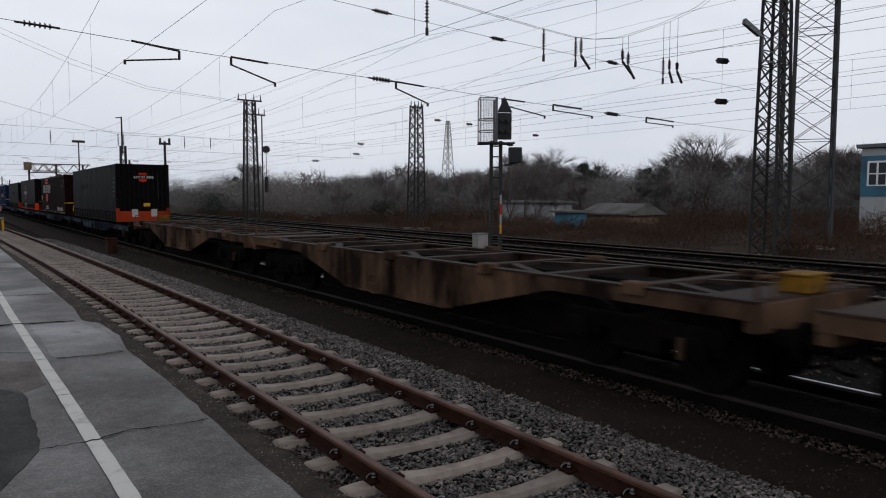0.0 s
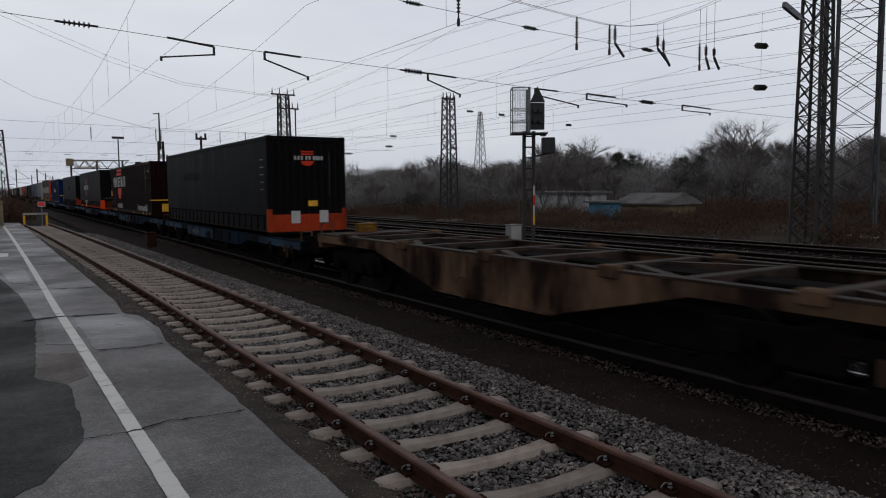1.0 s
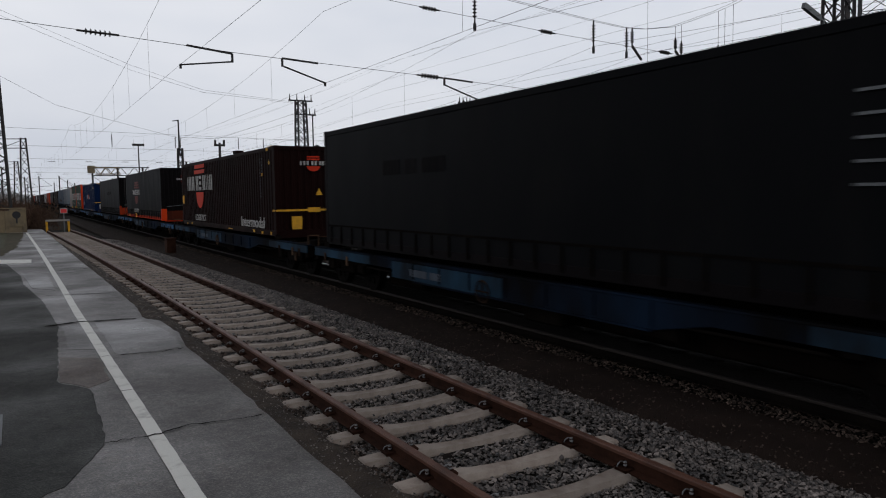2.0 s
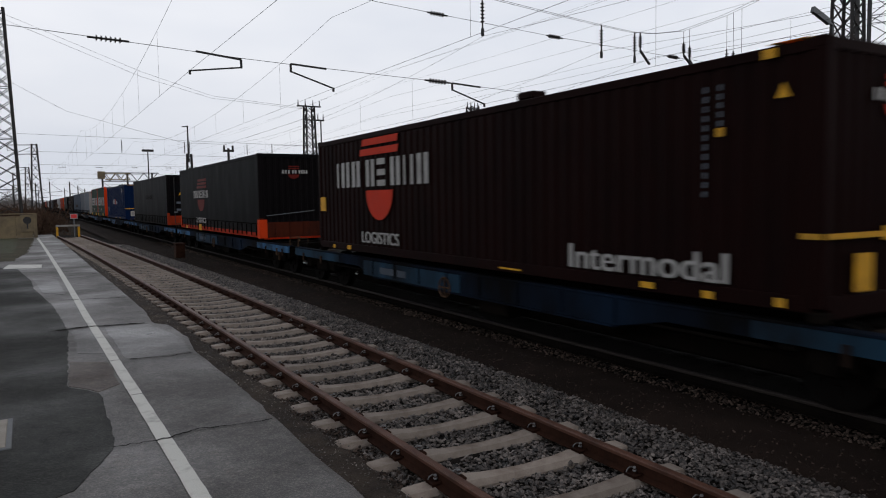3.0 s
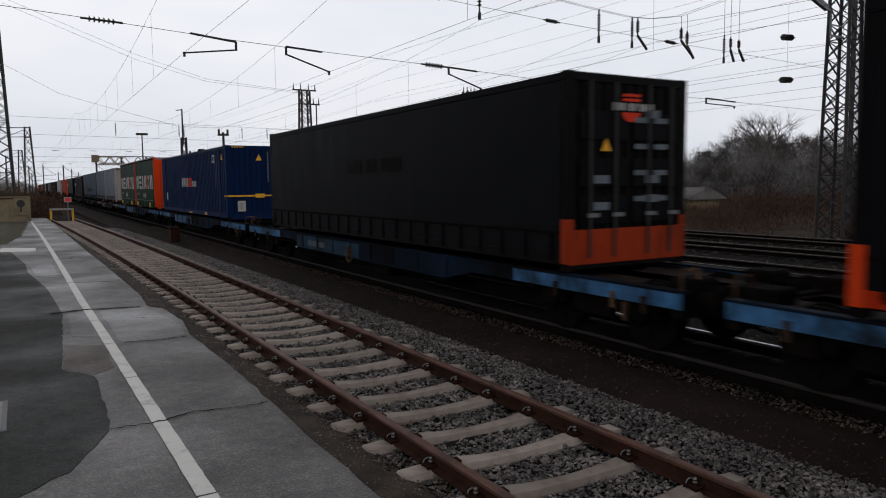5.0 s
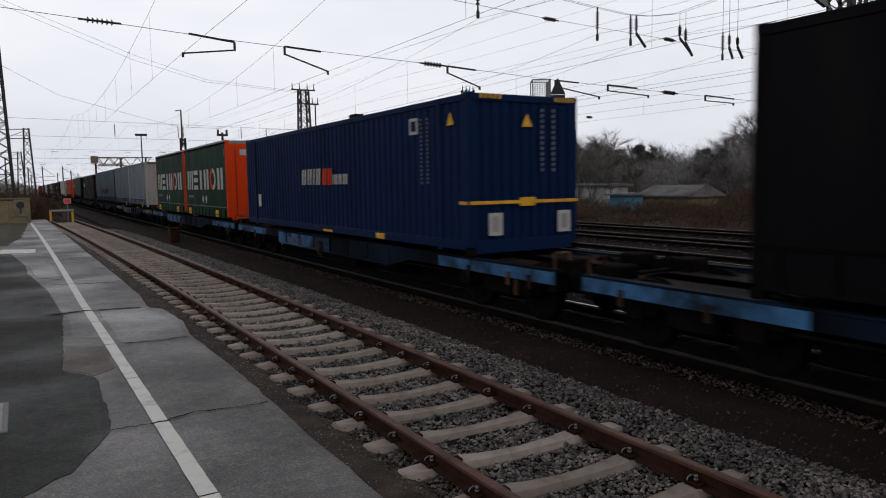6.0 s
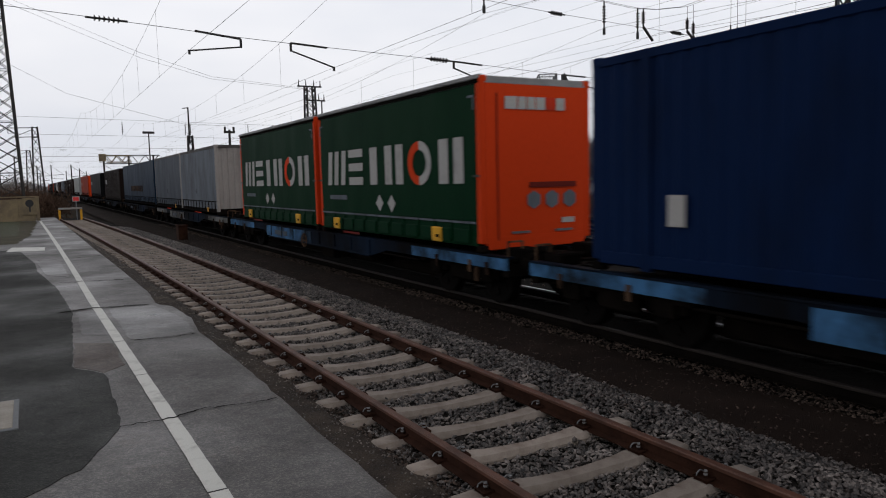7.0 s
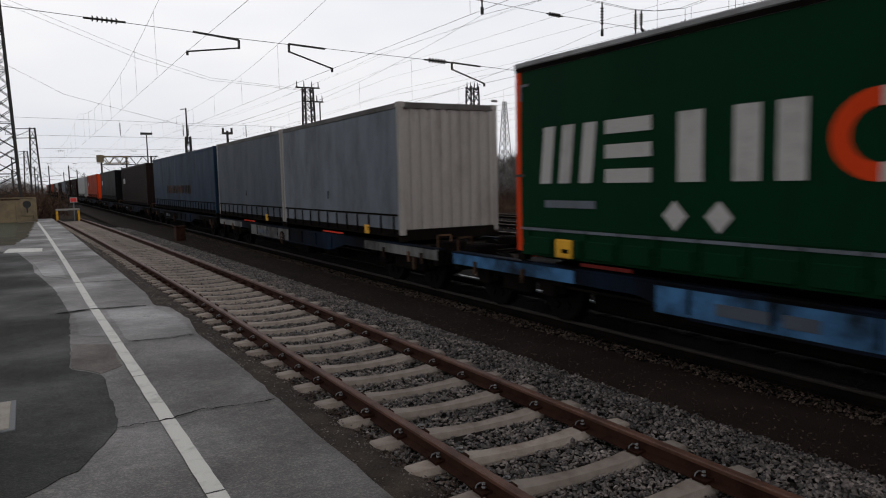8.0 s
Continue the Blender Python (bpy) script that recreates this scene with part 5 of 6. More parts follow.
yellow_bits(B, [(13.5, 1.06, 0.35, 0.36), (0.4, 0.13, 0.12, 0.10), (2.2, 0.15, 0.22, 0.08), (5.0, 0.15, 0.6, 0.03), (11.9, 0.13, 0.2, 0.10), (1.3, 0.12, 0.15, 0.09), (12.9, 0.12, 0.14, 0.09), (0.55, 2.74, 0.16, 0.10), (1.18, 1.98, 0.1, 0.1)])
for y in (1.4, 1.55):
    part("roof_mark", nb(X + 0.005, X + 0.2, y - 1.2, y - 0.9, 2.886, 2.892), M["yellow"], B)
part("roof_vent", nb(-1.1, -0.8, 4.9, 5.3, 2.9, 3.02, bevel=0.02), M["maroon"], B)

# C: charcoal curtain-sided unit, orange sill
C = box_unit(75.2, 14.1, M["charcoal"], M["dark_end"], "black curtain-sided swap body with orange sill and faded emblem", "curtain", H=2.98, rail_mat=M["orange_rail"], frame=M["dark_end"])
sun_livery(C, 10.75, 7.7, 1.55, 1.88, (9.95, 8.0), 2.44, 9.15, 1.47, 0.72, 0.52, (10.2, 8.25, 0.43, 0.66), M["red_dull"], 3)
end_boards(C, 14.1, 2.93, M["orange_foot"], False)
part("post_cap", nb(-W2 - 0.012, -W2 + 0.26, -0.03, 0.24, 0.08, 0.72, bevel=0.006), M["orange"], C, "bright orange corner foot")
for x in (-0.7, -0.2, 0.3, 0.8):
    part("foot_rib", nb(x, x + 0.06, -0.05, -0.023, 0.12, 0.6), M["orange_foot"], C)
end_logo(C, 2.35, 0.75, M["red_dull"])
yellow_bits(C, [(9.2, 0.08, 0.5, 0.28), (12.4, 0.1, 0.3, 0.15)])
part("post_board", nb(-W2 - 0.008, -W2 + 0.14, 13.95, 14.104, 0.1, 0.7), M["orange"], C, "orange post foot")
part("door_bar", bar(bmesh.new(), (-1.0, -0.05, 0.85), (0.7, -0.05, 1.0), 0.025), M["galv"], C)

# D: charcoal unit with doors on its end
D = box_unit(93.4, 14.08, M["charcoal"], M["dark_end"], "black curtain-sided container with an orange foot on its doors", "curtain", H=2.93, rail_mat=M["dark_end"], frame=M["dark_end"])
end_boards(D, 13.9, 2.93, M["orange_dull"], False)
end_logo(D, 2.45, 0.7, M["red"])
for x in (-0.85, -0.35, 0.35, 0.85):
    part("lock_rod", tube(bmesh.new(), (x, -0.06, 0.2), (x, -0.06, 2.8), 0.02, 6), M["steel"], D, "dark steel lock rod")
for x, z in ((-0.75, 1.3), (0.3, 1.3), (0.3, 2.3), (0.3, 1.0), (-0.75, 0.9)):
    part("label_plate", nb(x, x + 0.3, -0.03, -0.02, z, z + 0.12), M["grey_curtain"], D, "pale plate")
triangle_mark(D, -0.62, 1.78, 0.2, True)
for x in (-1.02, 0.06):
    for z in (0.7, 1.25, 1.95):
        part("door_panel", nb(x, x + 0.94, -0.016, -0.006, z, z + 0.42, bevel=0.004), M["charcoal"], D, "pressed door panel")
for x in (0.08, 0.5):
    for i in range(4):
        part("label_plate", nb(x, x + 0.28, -0.03, -0.02, 1.02 + i * 0.4, 1.10 + i * 0.4), M["grey_curtain"], D, "pale plate")
for x in (-0.85, -0.35, 0.35, 0.85):
    part("lock_handle", nb(x - 0.06, x + 0.16, -0.085, -0.065, 0.8, 0.86), M["galv"], D)
letter_row(D, X, 8.0, 5.2, 1.6, 1.9, NAME_A, M["dark_end"], "worn block letters")

# E: blue steel container
E = box_unit(113.1, 14.12, M["blue"], M["blue"], "deep blue steel container with white and orange lettering", "corr", H=2.90)
letter_row(E, X, 8.57, 7.15, 1.33, 1.75, [0.9, 0.9, 0.35, 0.8], M["white"], "white block letters", slant=0.15)
letter_row(E, X, 7.02, 6.36, 1.32, 1.74, [0.9, 0.85], M["orange"], "orange block figures", slant=0.15)
letter_row(E, X, 6.3, 5.35, 1.33, 1.58, [0.2, 0.8, 0.8, 1.1], M["white"], "white block letters", slant=0.1)
part("door_mark", nb(X - 0.003, X, 1.8, 2.15, 2.28, 2.60), M["white"], E, "white square mark")
part("door_mark_core", nb(X - 0.005, X - 0.001, 1.87, 2.08, 2.34, 2.54), M["blue"], E)
part("label_plate", nb(X - 0.006, X, 12.47, 12.74, 0.66, 1.05), M["white"], E, "pale plate")
for y in (1.65, 1.4):
    small_print(E, X, y, 1.3, 2.6)
part("yellow_bar", nb(-W2, W2, -0.03, -0.02, 0.92, 0.98), M["yellow"], E, "yellow band across the end")
part("yellow_bar", nb(X - 0.004, X, 0.02, 0.3, 0.92, 0.98), M["yellow"], E, "yellow band across the end")
part("yellow_plate", nb(-0.15, 0.2, -0.035, -0.02, 0.87, 1.03), M["yellow"], E, "yellow plate")
for x in (-0.85, 0.75):
    part("label_plate", nb(x, x + 0.3, -0.035, -0.02, 0.35, 0.76), M["white"], E, "pale plate with red marks")
    part("label_mark", nb(x + 0.08, x + 0.22, -0.039, -0.034, 0.42, 0.7), M["grey_slat"], E)
triangle_mark(E, -0.1, 2.32, 0.24, True)
triangle_mark(E, 0.45, 2.36, 0.24)
for x in (0.35, 0.62):
    bm = bmesh.new()
    for i in range(12):
        box(bm, x, x + 0.06, -0.022, -0.018, 1.5 + i * 0.1, 1.56 + i * 0.1)
    part("small_print", bm, M["grey_curtain"], E, "column of small pale marks")
for i in range(5):
    part("hazard_mark", nb(-1.0 + i * 0.1, -0.95 + i * 0.1, -0.012, -0.004, 2.80, 2.88), M["yellow"], E)
    part("hazard_mark", nb(0.7 + i * 0.1, 0.75 + i * 0.1, -0.012, -0.004, 2.80, 2.88), M["yellow"], E)
for y in (0.95, 13.05):
    part("post_cover", nb(-W2 - 0.01, -W2 + 0.1, y, y + 0.16, 0.05, 2.88, bevel=0.01), M["blue"], E)
yellow_bits(E, [(3.4, 0.12, 0.4, 0.12), (6.4, 0.12, 0.6, 0.06)])
part("roof_vent", nb(-1.1, -0.85, 5.2, 5.55, 2.85, 3.0, bevel=0.02), M["dark_end"], E)

# F: two green swap bodies with orange frames
for u, first in ((130.05, True), (138.2, False)):
    F = box_unit(u, 7.85, M["green"], M["orange"], "green curtain-sided swap body with orange frame and white lettering", "curtain", H=3.09, frame=M["orange"], roof=M["roof_grey"], rail_mat=M["green"], skirt=M["green"])
    blocks(F, X, [(7.26, 6.0), (5.86, 4.93), (4.84, 3.92), (3.84, 2.86), (1.47, 0.47)], 1.22, 2.06, M["white"], "white block letters", bars="whsvv")
    yc, zc = 2.2, 1.64
    for name, lo, hi, rm, lab in (("ring", -6, 5, "orange", "orange part of a ring"), ("ring_arc", 6, 17, "white", "white part of a ring")):
        bm = bmesh.new()
        for i in range(lo, hi + 1):
            a0, a1 = math.pi * 2 * i / 24, math.pi * 2 * (i + 1) / 24
            q = [(X - 0.004, yc + math.cos(a) * r, zc + math.sin(a) * r * 0.9) for a, r in ((a0, 0.49), (a1, 0.49), (a1, 0.29), (a0, 0.29))]
            bm.faces.new([bm.verts.new(c) for c in q])
        part(name, bm, M[rm], F, lab)
    part("small_sign", nb(X - 0.003, X, 6.0, 7.1, 0.86, 0.97), M["grey_curtain"], F, "line of small pale print")
    for y in ((4.1, 3.5) if first else (4.6, 3.96)):
        bm = bmesh.new()
        q = [(y, 0.62), (y + 0.19, 0.81), (y, 1.0), (y - 0.19, 0.81)]
        bm.faces.new([bm.verts.new((X - 0.004, a, b)) for a, b in q])
        part("diamond_plate", bm, M["white"], F, "pale diamond plate")
    part("seam", nb(X - 0.006, X, 0.15, 7.7, 0.50, 0.54), M["grey_curtain"], F, "pale seam line")
    for y in (6.45, 1.3):
        lock = part("yellow_lock", nb(X - 0.065, X, y, y + 0.36, 0.12, 0.40, bevel=0.02), M["yellow"], F, "yellow lock box")
        part("lock_slot", nb(X - 0.07, X - 0.06, y + 0.05, y + 0.2, 0.2, 0.26), M["under"], lock)
    for sx in (-1, 1):
        part("roof_edge", nb(min(sx * 1.272, sx * 1.16), max(sx * 1.272, sx * 1.16), 0.0, 7.85, 3.02, 3.10, bevel=0.015), M["roof_grey"], F, "pale roof tarpaulin hem")
        # near-black strip added where the hem's shadow falls on the curtain
        part("hem_shadow_strip", nb(min(sx * 1.262, sx * 1.2), max(sx * 1.262, sx * 1.2), 0.02, 7.83, 2.955, 3.018), M["under"], F, "dark strip standing for the shadow under the hem")
    for y in (0.16, 7.5):
        part("corner_mark", nb(X - 0.004, X, y, y + 0.2, 2.72, 2.76), M["grey_curtain"], F)
        part("corner_mark", nb(X - 0.004, X, y + (0.16 if y > 1 else 0.0), y + (0.2 if y > 1 else 0.04), 2.5, 2.719), M["grey_curtain"], F)
    part("red_bar", nb(X - 0.006, X, 5.3, 6.3, 0.03, 0.08), M["red_dull"], F)
    for i in range(11):
        part("skirt_flap", nb(X - 0.03, X - 0.004, 0.35 + i * 0.66, 0.35 + i * 0.66 + 0.52, 0.14, 0.40, bevel=0.012), M["green"], F, "green skirt flap")
    part("hinge_band", nb(X - 0.01, X, 0.0, 0.22, 1.33, 1.37), M["black"], F)
    part("hinge_band", nb(X - 0.01, X, 7.6, 7.84, 1.33, 1.37), M["black"], F)
    if first:
        for i in range(6):
            w = (0.26, 0.17, 0.17, 0.2, 0.2, 0.2)[i]
            x = (-0.72, -0.43, -0.23, -0.03, 0.2, 0.43)[i]
            part("lettering_block", nb(x, x + w, -0.02, -0.012, 2.52, 2.74), M["white"] if i != 4 else M["red"], F, "white block letters")
        for i in range(3):
            bm = bmesh.new()
            bmesh.ops.create_circle(bm, cap_ends=True, segments=6, radius=0.17, matrix=pose(-0.1 + i * 0.42, -0.016, 0.9, 90))
            part("hexagon_mark", bm, M["grey_curtain"], F, "grey hexagon mark")
        part("print_line", nb(-0.2, 0.9, -0.018, -0.012, 1.12, 1.22), M["red_dull"], F)
        part("print_line", nb(0.55, 0.85, -0.018, -0.012, 0.45, 0.55), M["white"], F)
        part("door_split", nb(-0.9, -0.88, -0.014, -0.006, 0.2, 2.8), M["red_dull"], F)
        for x in (-0.6, 0.4):
            part("handle_bar", nb(x, x + 0.4, -0.03, -0.01, 0.3, 0.34), M["galv"], F)

# G: two grey swap bodies
for u, gl, gm in ((150.15, 7.85, "grey_curtain"), (158.1, 8.4, "grey_dark")):
    G = box_unit(u, gl, M[gm], M["grey_slat"], "grey curtain-sided swap body with ribbed pale ends", "curtain", H=2.97, frame=M["grey_slat"], roof=M["roof_dark"], rail_mat=M["under"])
    for i in range(1, 2):
        part("scuff_plate", nb(X - 0.004, X, 5.5 - i * 1.4, 5.56 - i * 1.4, 0.9, 1.1), M["dark_end"], G)
    yellow_bits(G, [(1.6, 0.12, 0.25, 0.2)])
    part("red_bar", nb(X - 0.006, X, 3.2, 4.6, 0.02, 0.06), M["red"], G)

# H and beyond: units farther back
H = box_unit(167.1, 16.2, M["slate"], M["slate"], "dark slate-blue curtain-sided trailer body with a faded orange mark", "curtain", H=2.95, rail_mat=M["under"])
letter_row(H, X, 11.5, 5.0, 0.95, 1.35, [1, 1, 1, 1, 1, 1, 1, 1], M["brown_frame"], "faded orange block letters")
KINDS = [("brown_box", "dark brown steel container", "corr"), ("charcoal", "black curtain-sided container", "curtain"), ("orange_dull", "dull orange swap body", "curtain"),
         ("roof_grey", "pale grey swap body", "curtain"), ("maroon", "dark maroon steel container", "corr"), ("brown_box", "dark brown steel container", "corr"), ("grey_dark", "dark grey swap body", "curtain"),
         ("maroon", "dark maroon steel container", "corr"), ("roof_grey", "pale grey swap body", "curtain"), ("charcoal", "black curtain-sided container", "curtain"), ("orange_dull", "dull red swap body", "curtain")]
u = 186.4
k = 0
while u < 430:
    m, lab, st = KINDS[k % len(KINDS)]
    o = box_unit(u, 13.7, M[m], M["orange"] if m == "orange_dull" else M[m], lab + " far along the train", st, rail_mat=M["under"])
    part("label_plate", nb(X - 0.006, X, 11.2, 12.4, 1.6, 2.0), M["roof_grey"], o, "pale plate")
    u += 18.7
    k += 1


# wagons
def wheelset(parent, y):
    bm = bmesh.new()
    tube(bm, (-1.05, 0, 0), (1.05, 0, 0), 0.08, 10)
    for s in (-1, 1):
        tube(bm, (s * 0.69, 0, 0), (s * 0.82, 0, 0), 0.46, 28)
        tube(bm, (s * 0.66, 0, 0), (s * 0.69, 0, 0), 0.49, 28)
        for q in range(6):
            a = q * math.pi / 3
            box(bm, s * 0.83 - 0.02, s * 0.83 + 0.02, 0.25 * math.cos(a) - 0.05, 0.25 * math.cos(a) + 0.05, 0.25 * math.sin(a) - 0.05, 0.25 * math.sin(a) + 0.05)
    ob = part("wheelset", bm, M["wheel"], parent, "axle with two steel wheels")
    WHEELSETS.append((ob, y))
    return ob


def bogie(parent, y):
    bm = bmesh.new()
    for s in (-1, 1):
        box(bm, s * 1.0 - 0.07, s * 1.0 + 0.07, y - 1.25, y + 1.25, 0.5, 0.72, bevel=0.03)
        box(bm, s * 1.0 - 0.08, s * 1.0 + 0.08, y - 0.4, y + 0.4, 0.28, 0.6, bevel=0.04)
        for d in (-0.9, 0.9):
            box(bm, s * 1.02 - 0.12, s * 1.02 + 0.12, y + d - 0.17, y + d + 0.17, 0.32, 0.62, bevel=0.03)
            tube(bm, (s * 1.0, y + d - 0.25, 0.4), (s * 1.0, y + d - 0.25, 0.68), 0.08, 8)
            tube(bm, (s * 1.0, y + d + 0.25, 0.4), (s * 1.0, y + d + 0.25, 0.68), 0.08, 8)
    box(bm, -1.0, 1.0, y - 0.3, y + 0.3, 0.45, 0.7, bevel=0.03)
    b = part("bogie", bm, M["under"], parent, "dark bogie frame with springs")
    for d in (-0.9, 0.9):
        wheelset(b, y + d)
    return b


def sill_profile(L, top, thin, deep, knee, slope):
    """Side sill outline: shallow over the bogies, deeper between them."""
    return [(0, top), (L, top), (L, top - thin), (L - knee, top - thin), (L - knee - slope, top - deep), (knee + slope, top - deep), (knee, top - thin), (0, top - thin)]


def plate_yz(prof, x0, x1):
    bm = bmesh.new()
    a = [bm.verts.new((x0, y, z)) for y, z in prof]
    b = [bm.verts.new((x1, y, z)) for y, z in prof]
    bm.faces.new(a)
    bm.faces.new(b[::-1])
    for i in range(len(prof)):
        j = (i + 1) % len(prof)
        bm.faces.new((a[i], b[i], b[j], a[j]))
    bmesh.ops.recalc_face_normals(bm, faces=bm.faces)
    return bm


def wagon(u, L, paintm, label, empty=False, bracket=False, mid=None):
    t = thing("container_wagon", label, "freight wagon", "wagons of the train")
    MOVERS.append((t, TRAIN, u, 0.0))
    top, thin, deep = (1.12, 0.20, 0.76) if empty else (0.84, 0.22, 0.40)
    knee, slope = (3.1, 2.4) if empty else (4.6, 0.9)
    for s in (-1, 1):
        xo = s * 1.22
        prof = sill_profile(L, top, thin, deep, knee, slope)
        if empty:
            part("side_sill", plate_yz(prof, xo - 0.02, xo + 0.02), paintm, t)
        else:
            for a, b in ((0, 3.4), (L - 3.4, L)):
                part("sill_end", plate_yz([(a, top), (b, top), (b, top - thin), (a, top - thin)], xo - 0.022, xo + 0.022), paintm, t, "bright worn blue sill end")
            part("side_sill", plate_yz([(3.4, top), (L - 3.4, top), (L - 3.4, top - thin)] + prof[3:7] + [(3.4, top - thin)], xo - 0.02, xo + 0.02), M["blue_dark"], t, "grimy side sill, painted dark for the shade under its load")
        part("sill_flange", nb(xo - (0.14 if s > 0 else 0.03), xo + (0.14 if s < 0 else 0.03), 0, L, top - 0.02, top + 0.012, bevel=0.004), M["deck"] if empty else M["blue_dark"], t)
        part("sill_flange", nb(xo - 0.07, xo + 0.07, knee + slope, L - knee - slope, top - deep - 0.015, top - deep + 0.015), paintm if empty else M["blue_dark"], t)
        n = int((L - 2 * knee - 2 * slope) / 1.25) + 1
        for i in range(n + 1):
            y = knee + slope + (L - 2 * knee - 2 * slope) * i / n
            part("stiffener", nb(xo + s * 0.02 - 0.03, xo + s * 0.02 + 0.03, y - 0.02, y + 0.02, top - deep + 0.05, top - 0.03), paintm if empty else M["blue_dark"], t)
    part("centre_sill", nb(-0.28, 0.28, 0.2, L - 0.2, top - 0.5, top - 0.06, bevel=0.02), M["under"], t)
    # Solid box added to keep skylight from under the wagon, standing for rigging.
    part("rigging_light_block", nb(-0.62, 0.62, 3.1, L - 3.1, 0.10, top - 0.45, bevel=0.04), M["under"], t, "dark box added to block light, in place of brake rigging")
    if empty:
        n = int(L / 1.5)
        for i in range(n + 1):
            y = 0.15 + (L - 0.3) * i / n
            part("cross_member", nb(-1.2, 1.2, y - 0.1, y + 0.1, top - 0.22, top + 0.004, bevel=0.01), M["deck"], t)
        for i in range(0, n, 2):
            y0, y1 = 0.15 + (L - 0.3) * i / n, 0.15 + (L - 0.3) * (i + 1) / n
            part("deck_brace", bar(bmesh.new(), (-1.1, y0, top - 0.06), (-0.3, y1, top - 0.06), 0.16, 0.1), M["deck"], t)
            part("deck_brace", bar(bmesh.new(), (1.1, y0, top - 0.06), (0.3, y1, top - 0.06), 0.16, 0.1), M["deck"], t)
        part("deck_plate", nb(-1.2, 1.2, 0.1, 0.7, top - 0.03, top + 0.014, bevel=0.004), M["deck"], t)
        part("deck_plate", nb(-1.2, 1.2, L - 0.9, L - 0.1, top - 0.03, top + 0.014, bevel=0.004), M["deck"], t)
        for i in range(5):
            y = 1.6 + (L - 3.2) * i / 4
            for s in (-1, 1):
                part("twist_lock", nb(s * 1.22 - 0.11, s * 1.22 + 0.11, y - 0.15, y + 0.15, top - 0.1, top + 0.07, bevel=0.02), M["brown_frame"], t, "rusty container lock")
        if bracket:
            yb = 0.02 if bracket == "front" else L - 0.37
            part("end_board", nb(-0.23, 0.23, yb, yb + 0.35, top, top + 0.21, bevel=0.02), M["yellow_dirty"], t, "yellow end bracket")
            part("bracket_lip", nb(-0.26, 0.26, yb - 0.02, yb + 0.37, top + 0.21, top + 0.23), M["yellow_dirty"], t, "worn yellow lip")
    else:
        for y in (0.0, L - 2.4):
            part("deck_plate", nb(-1.16, 1.16, y, y + 2.4, top - 0.12, top - 0.06, bevel=0.004), M["grime_deck"], t)
        for i in range(6):
            y = 3.0 + (L - 6.0) * i / 5
            part("cross_member", nb(-1.2, 1.2, y - 0.12, y + 0.12, top - 0.3, top - 0.03, bevel=0.01), M["under"], t)
        part("sill_panel", nb(-1.256, -1.243, L * 0.505, L * 0.735, top - 0.39, top - 0.05), mid or M["blue_mid"], t, "worn blue sill panel")
        for y in (0.55, 1.1, 2.3, L - 2.2, L - 0.8):
            part("rust_step", nb(-1.275, -1.243, y, y + 0.07, top - 0.34, top - 0.12), M["brown_frame"], t, "rusty yellow step iron")
        for y in (L * 0.30, L * 0.67):
            part("air_tank", tube(bmesh.new(), (-1.0, y, 0.42), (-1.0, y + 0.9, 0.42), 0.17, 12), M["under"], t, "dark air tank")
        part("pipe", tube(bmesh.new(), (-1.2, 3.2, top - 0.30), (-1.2, L - 3.2, top - 0.30), 0.022, 6), M["under"], t)
        for y, w in ((L * 0.63, 0.2), (L * 0.668, 0.34)):
            part("label_plate", nb(-1.266, -1.2565, y - w, y + w, top - 0.30, top - 0.16), M["grey_dark"], t, "pale data panel")
    part("hand_wheel", ring_wheel(-1.29, L * 0.5 + 0.6, 0.52, 0.19), M["brown_frame"], t, "rusty brake hand wheel")
    part("lamp_bracket", nb(-1.26, -1.2, 0.9, 0.96, 0.35, 0.6), M["brown_frame"], t, "rusty step bracket")
    part("equipment_box", nb(-1.1, -0.6, L * 0.5 - 1.2, L * 0.5 - 0.3, 0.15, 0.5, bevel=0.03), M["under"], t)
    for y in (0.0, L):
        d = -1 if y == 0 else 1
        part("end_beam", nb(-1.22, 1.22, y - (0.0 if d < 0 else 0.16), y + (0.16 if d < 0 else 0.0), top - 0.34, top - 0.02, bevel=0.01), paintm if empty else M["under"], t)
        for s in (-0.87, 0.87):
            bm = tube(bmesh.new(), (s, y, 0.72), (s, y + d * 0.26, 0.72), 0.1, 12)
            tube(bm, (s, y + d * 0.26, 0.72), (s, y + d * 0.30, 0.72), 0.21, 16)
            part("buffer", bm, M["under"], t, "round buffer")
        bm = tube(bmesh.new(), (0, y, 0.74), (0, y + d * 0.22, 0.74), 0.05, 8)
        box(bm, -0.05, 0.05, y + min(0, d * 0.34), y + max(0, d * 0.34), 0.60, 0.68)
        part("coupling_hook", bm, M["under"], t, "dark coupling hook")
        for s in (-0.35, 0.4):
            hose = bmesh.new()
            q = [(s, y + d * 0.28 * math.sin(math.pi * j / 6), 0.62 - 0.28 * math.sin(math.pi * j / 12)) for j in range(7)]
            for p0, p1 in zip(q, q[1:]):
                tube(hose, p0, p1, 0.022, 6)
            part("brake_hose", hose, M["under"], t, "black brake hose")
        for s in (-0.75, 0.75) if not empty else ():
            part("buffer_housing", nb(s - 0.24, s + 0.24, min(y, y - d * 0.42), max(y, y - d * 0.42), top - 0.1, top + 0.13, bevel=0.03), M["under"], t, "dark buffer housing")
        rail_bm = bmesh.new()
        bar(rail_bm, (-1.16, y - d * 0.06, top), (-1.16, y - d * 0.06, top + 0.26), 0.03)
        bar(rail_bm, (-0.86, y - d * 0.06, top), (-0.86, y - d * 0.06, top + 0.26), 0.03)
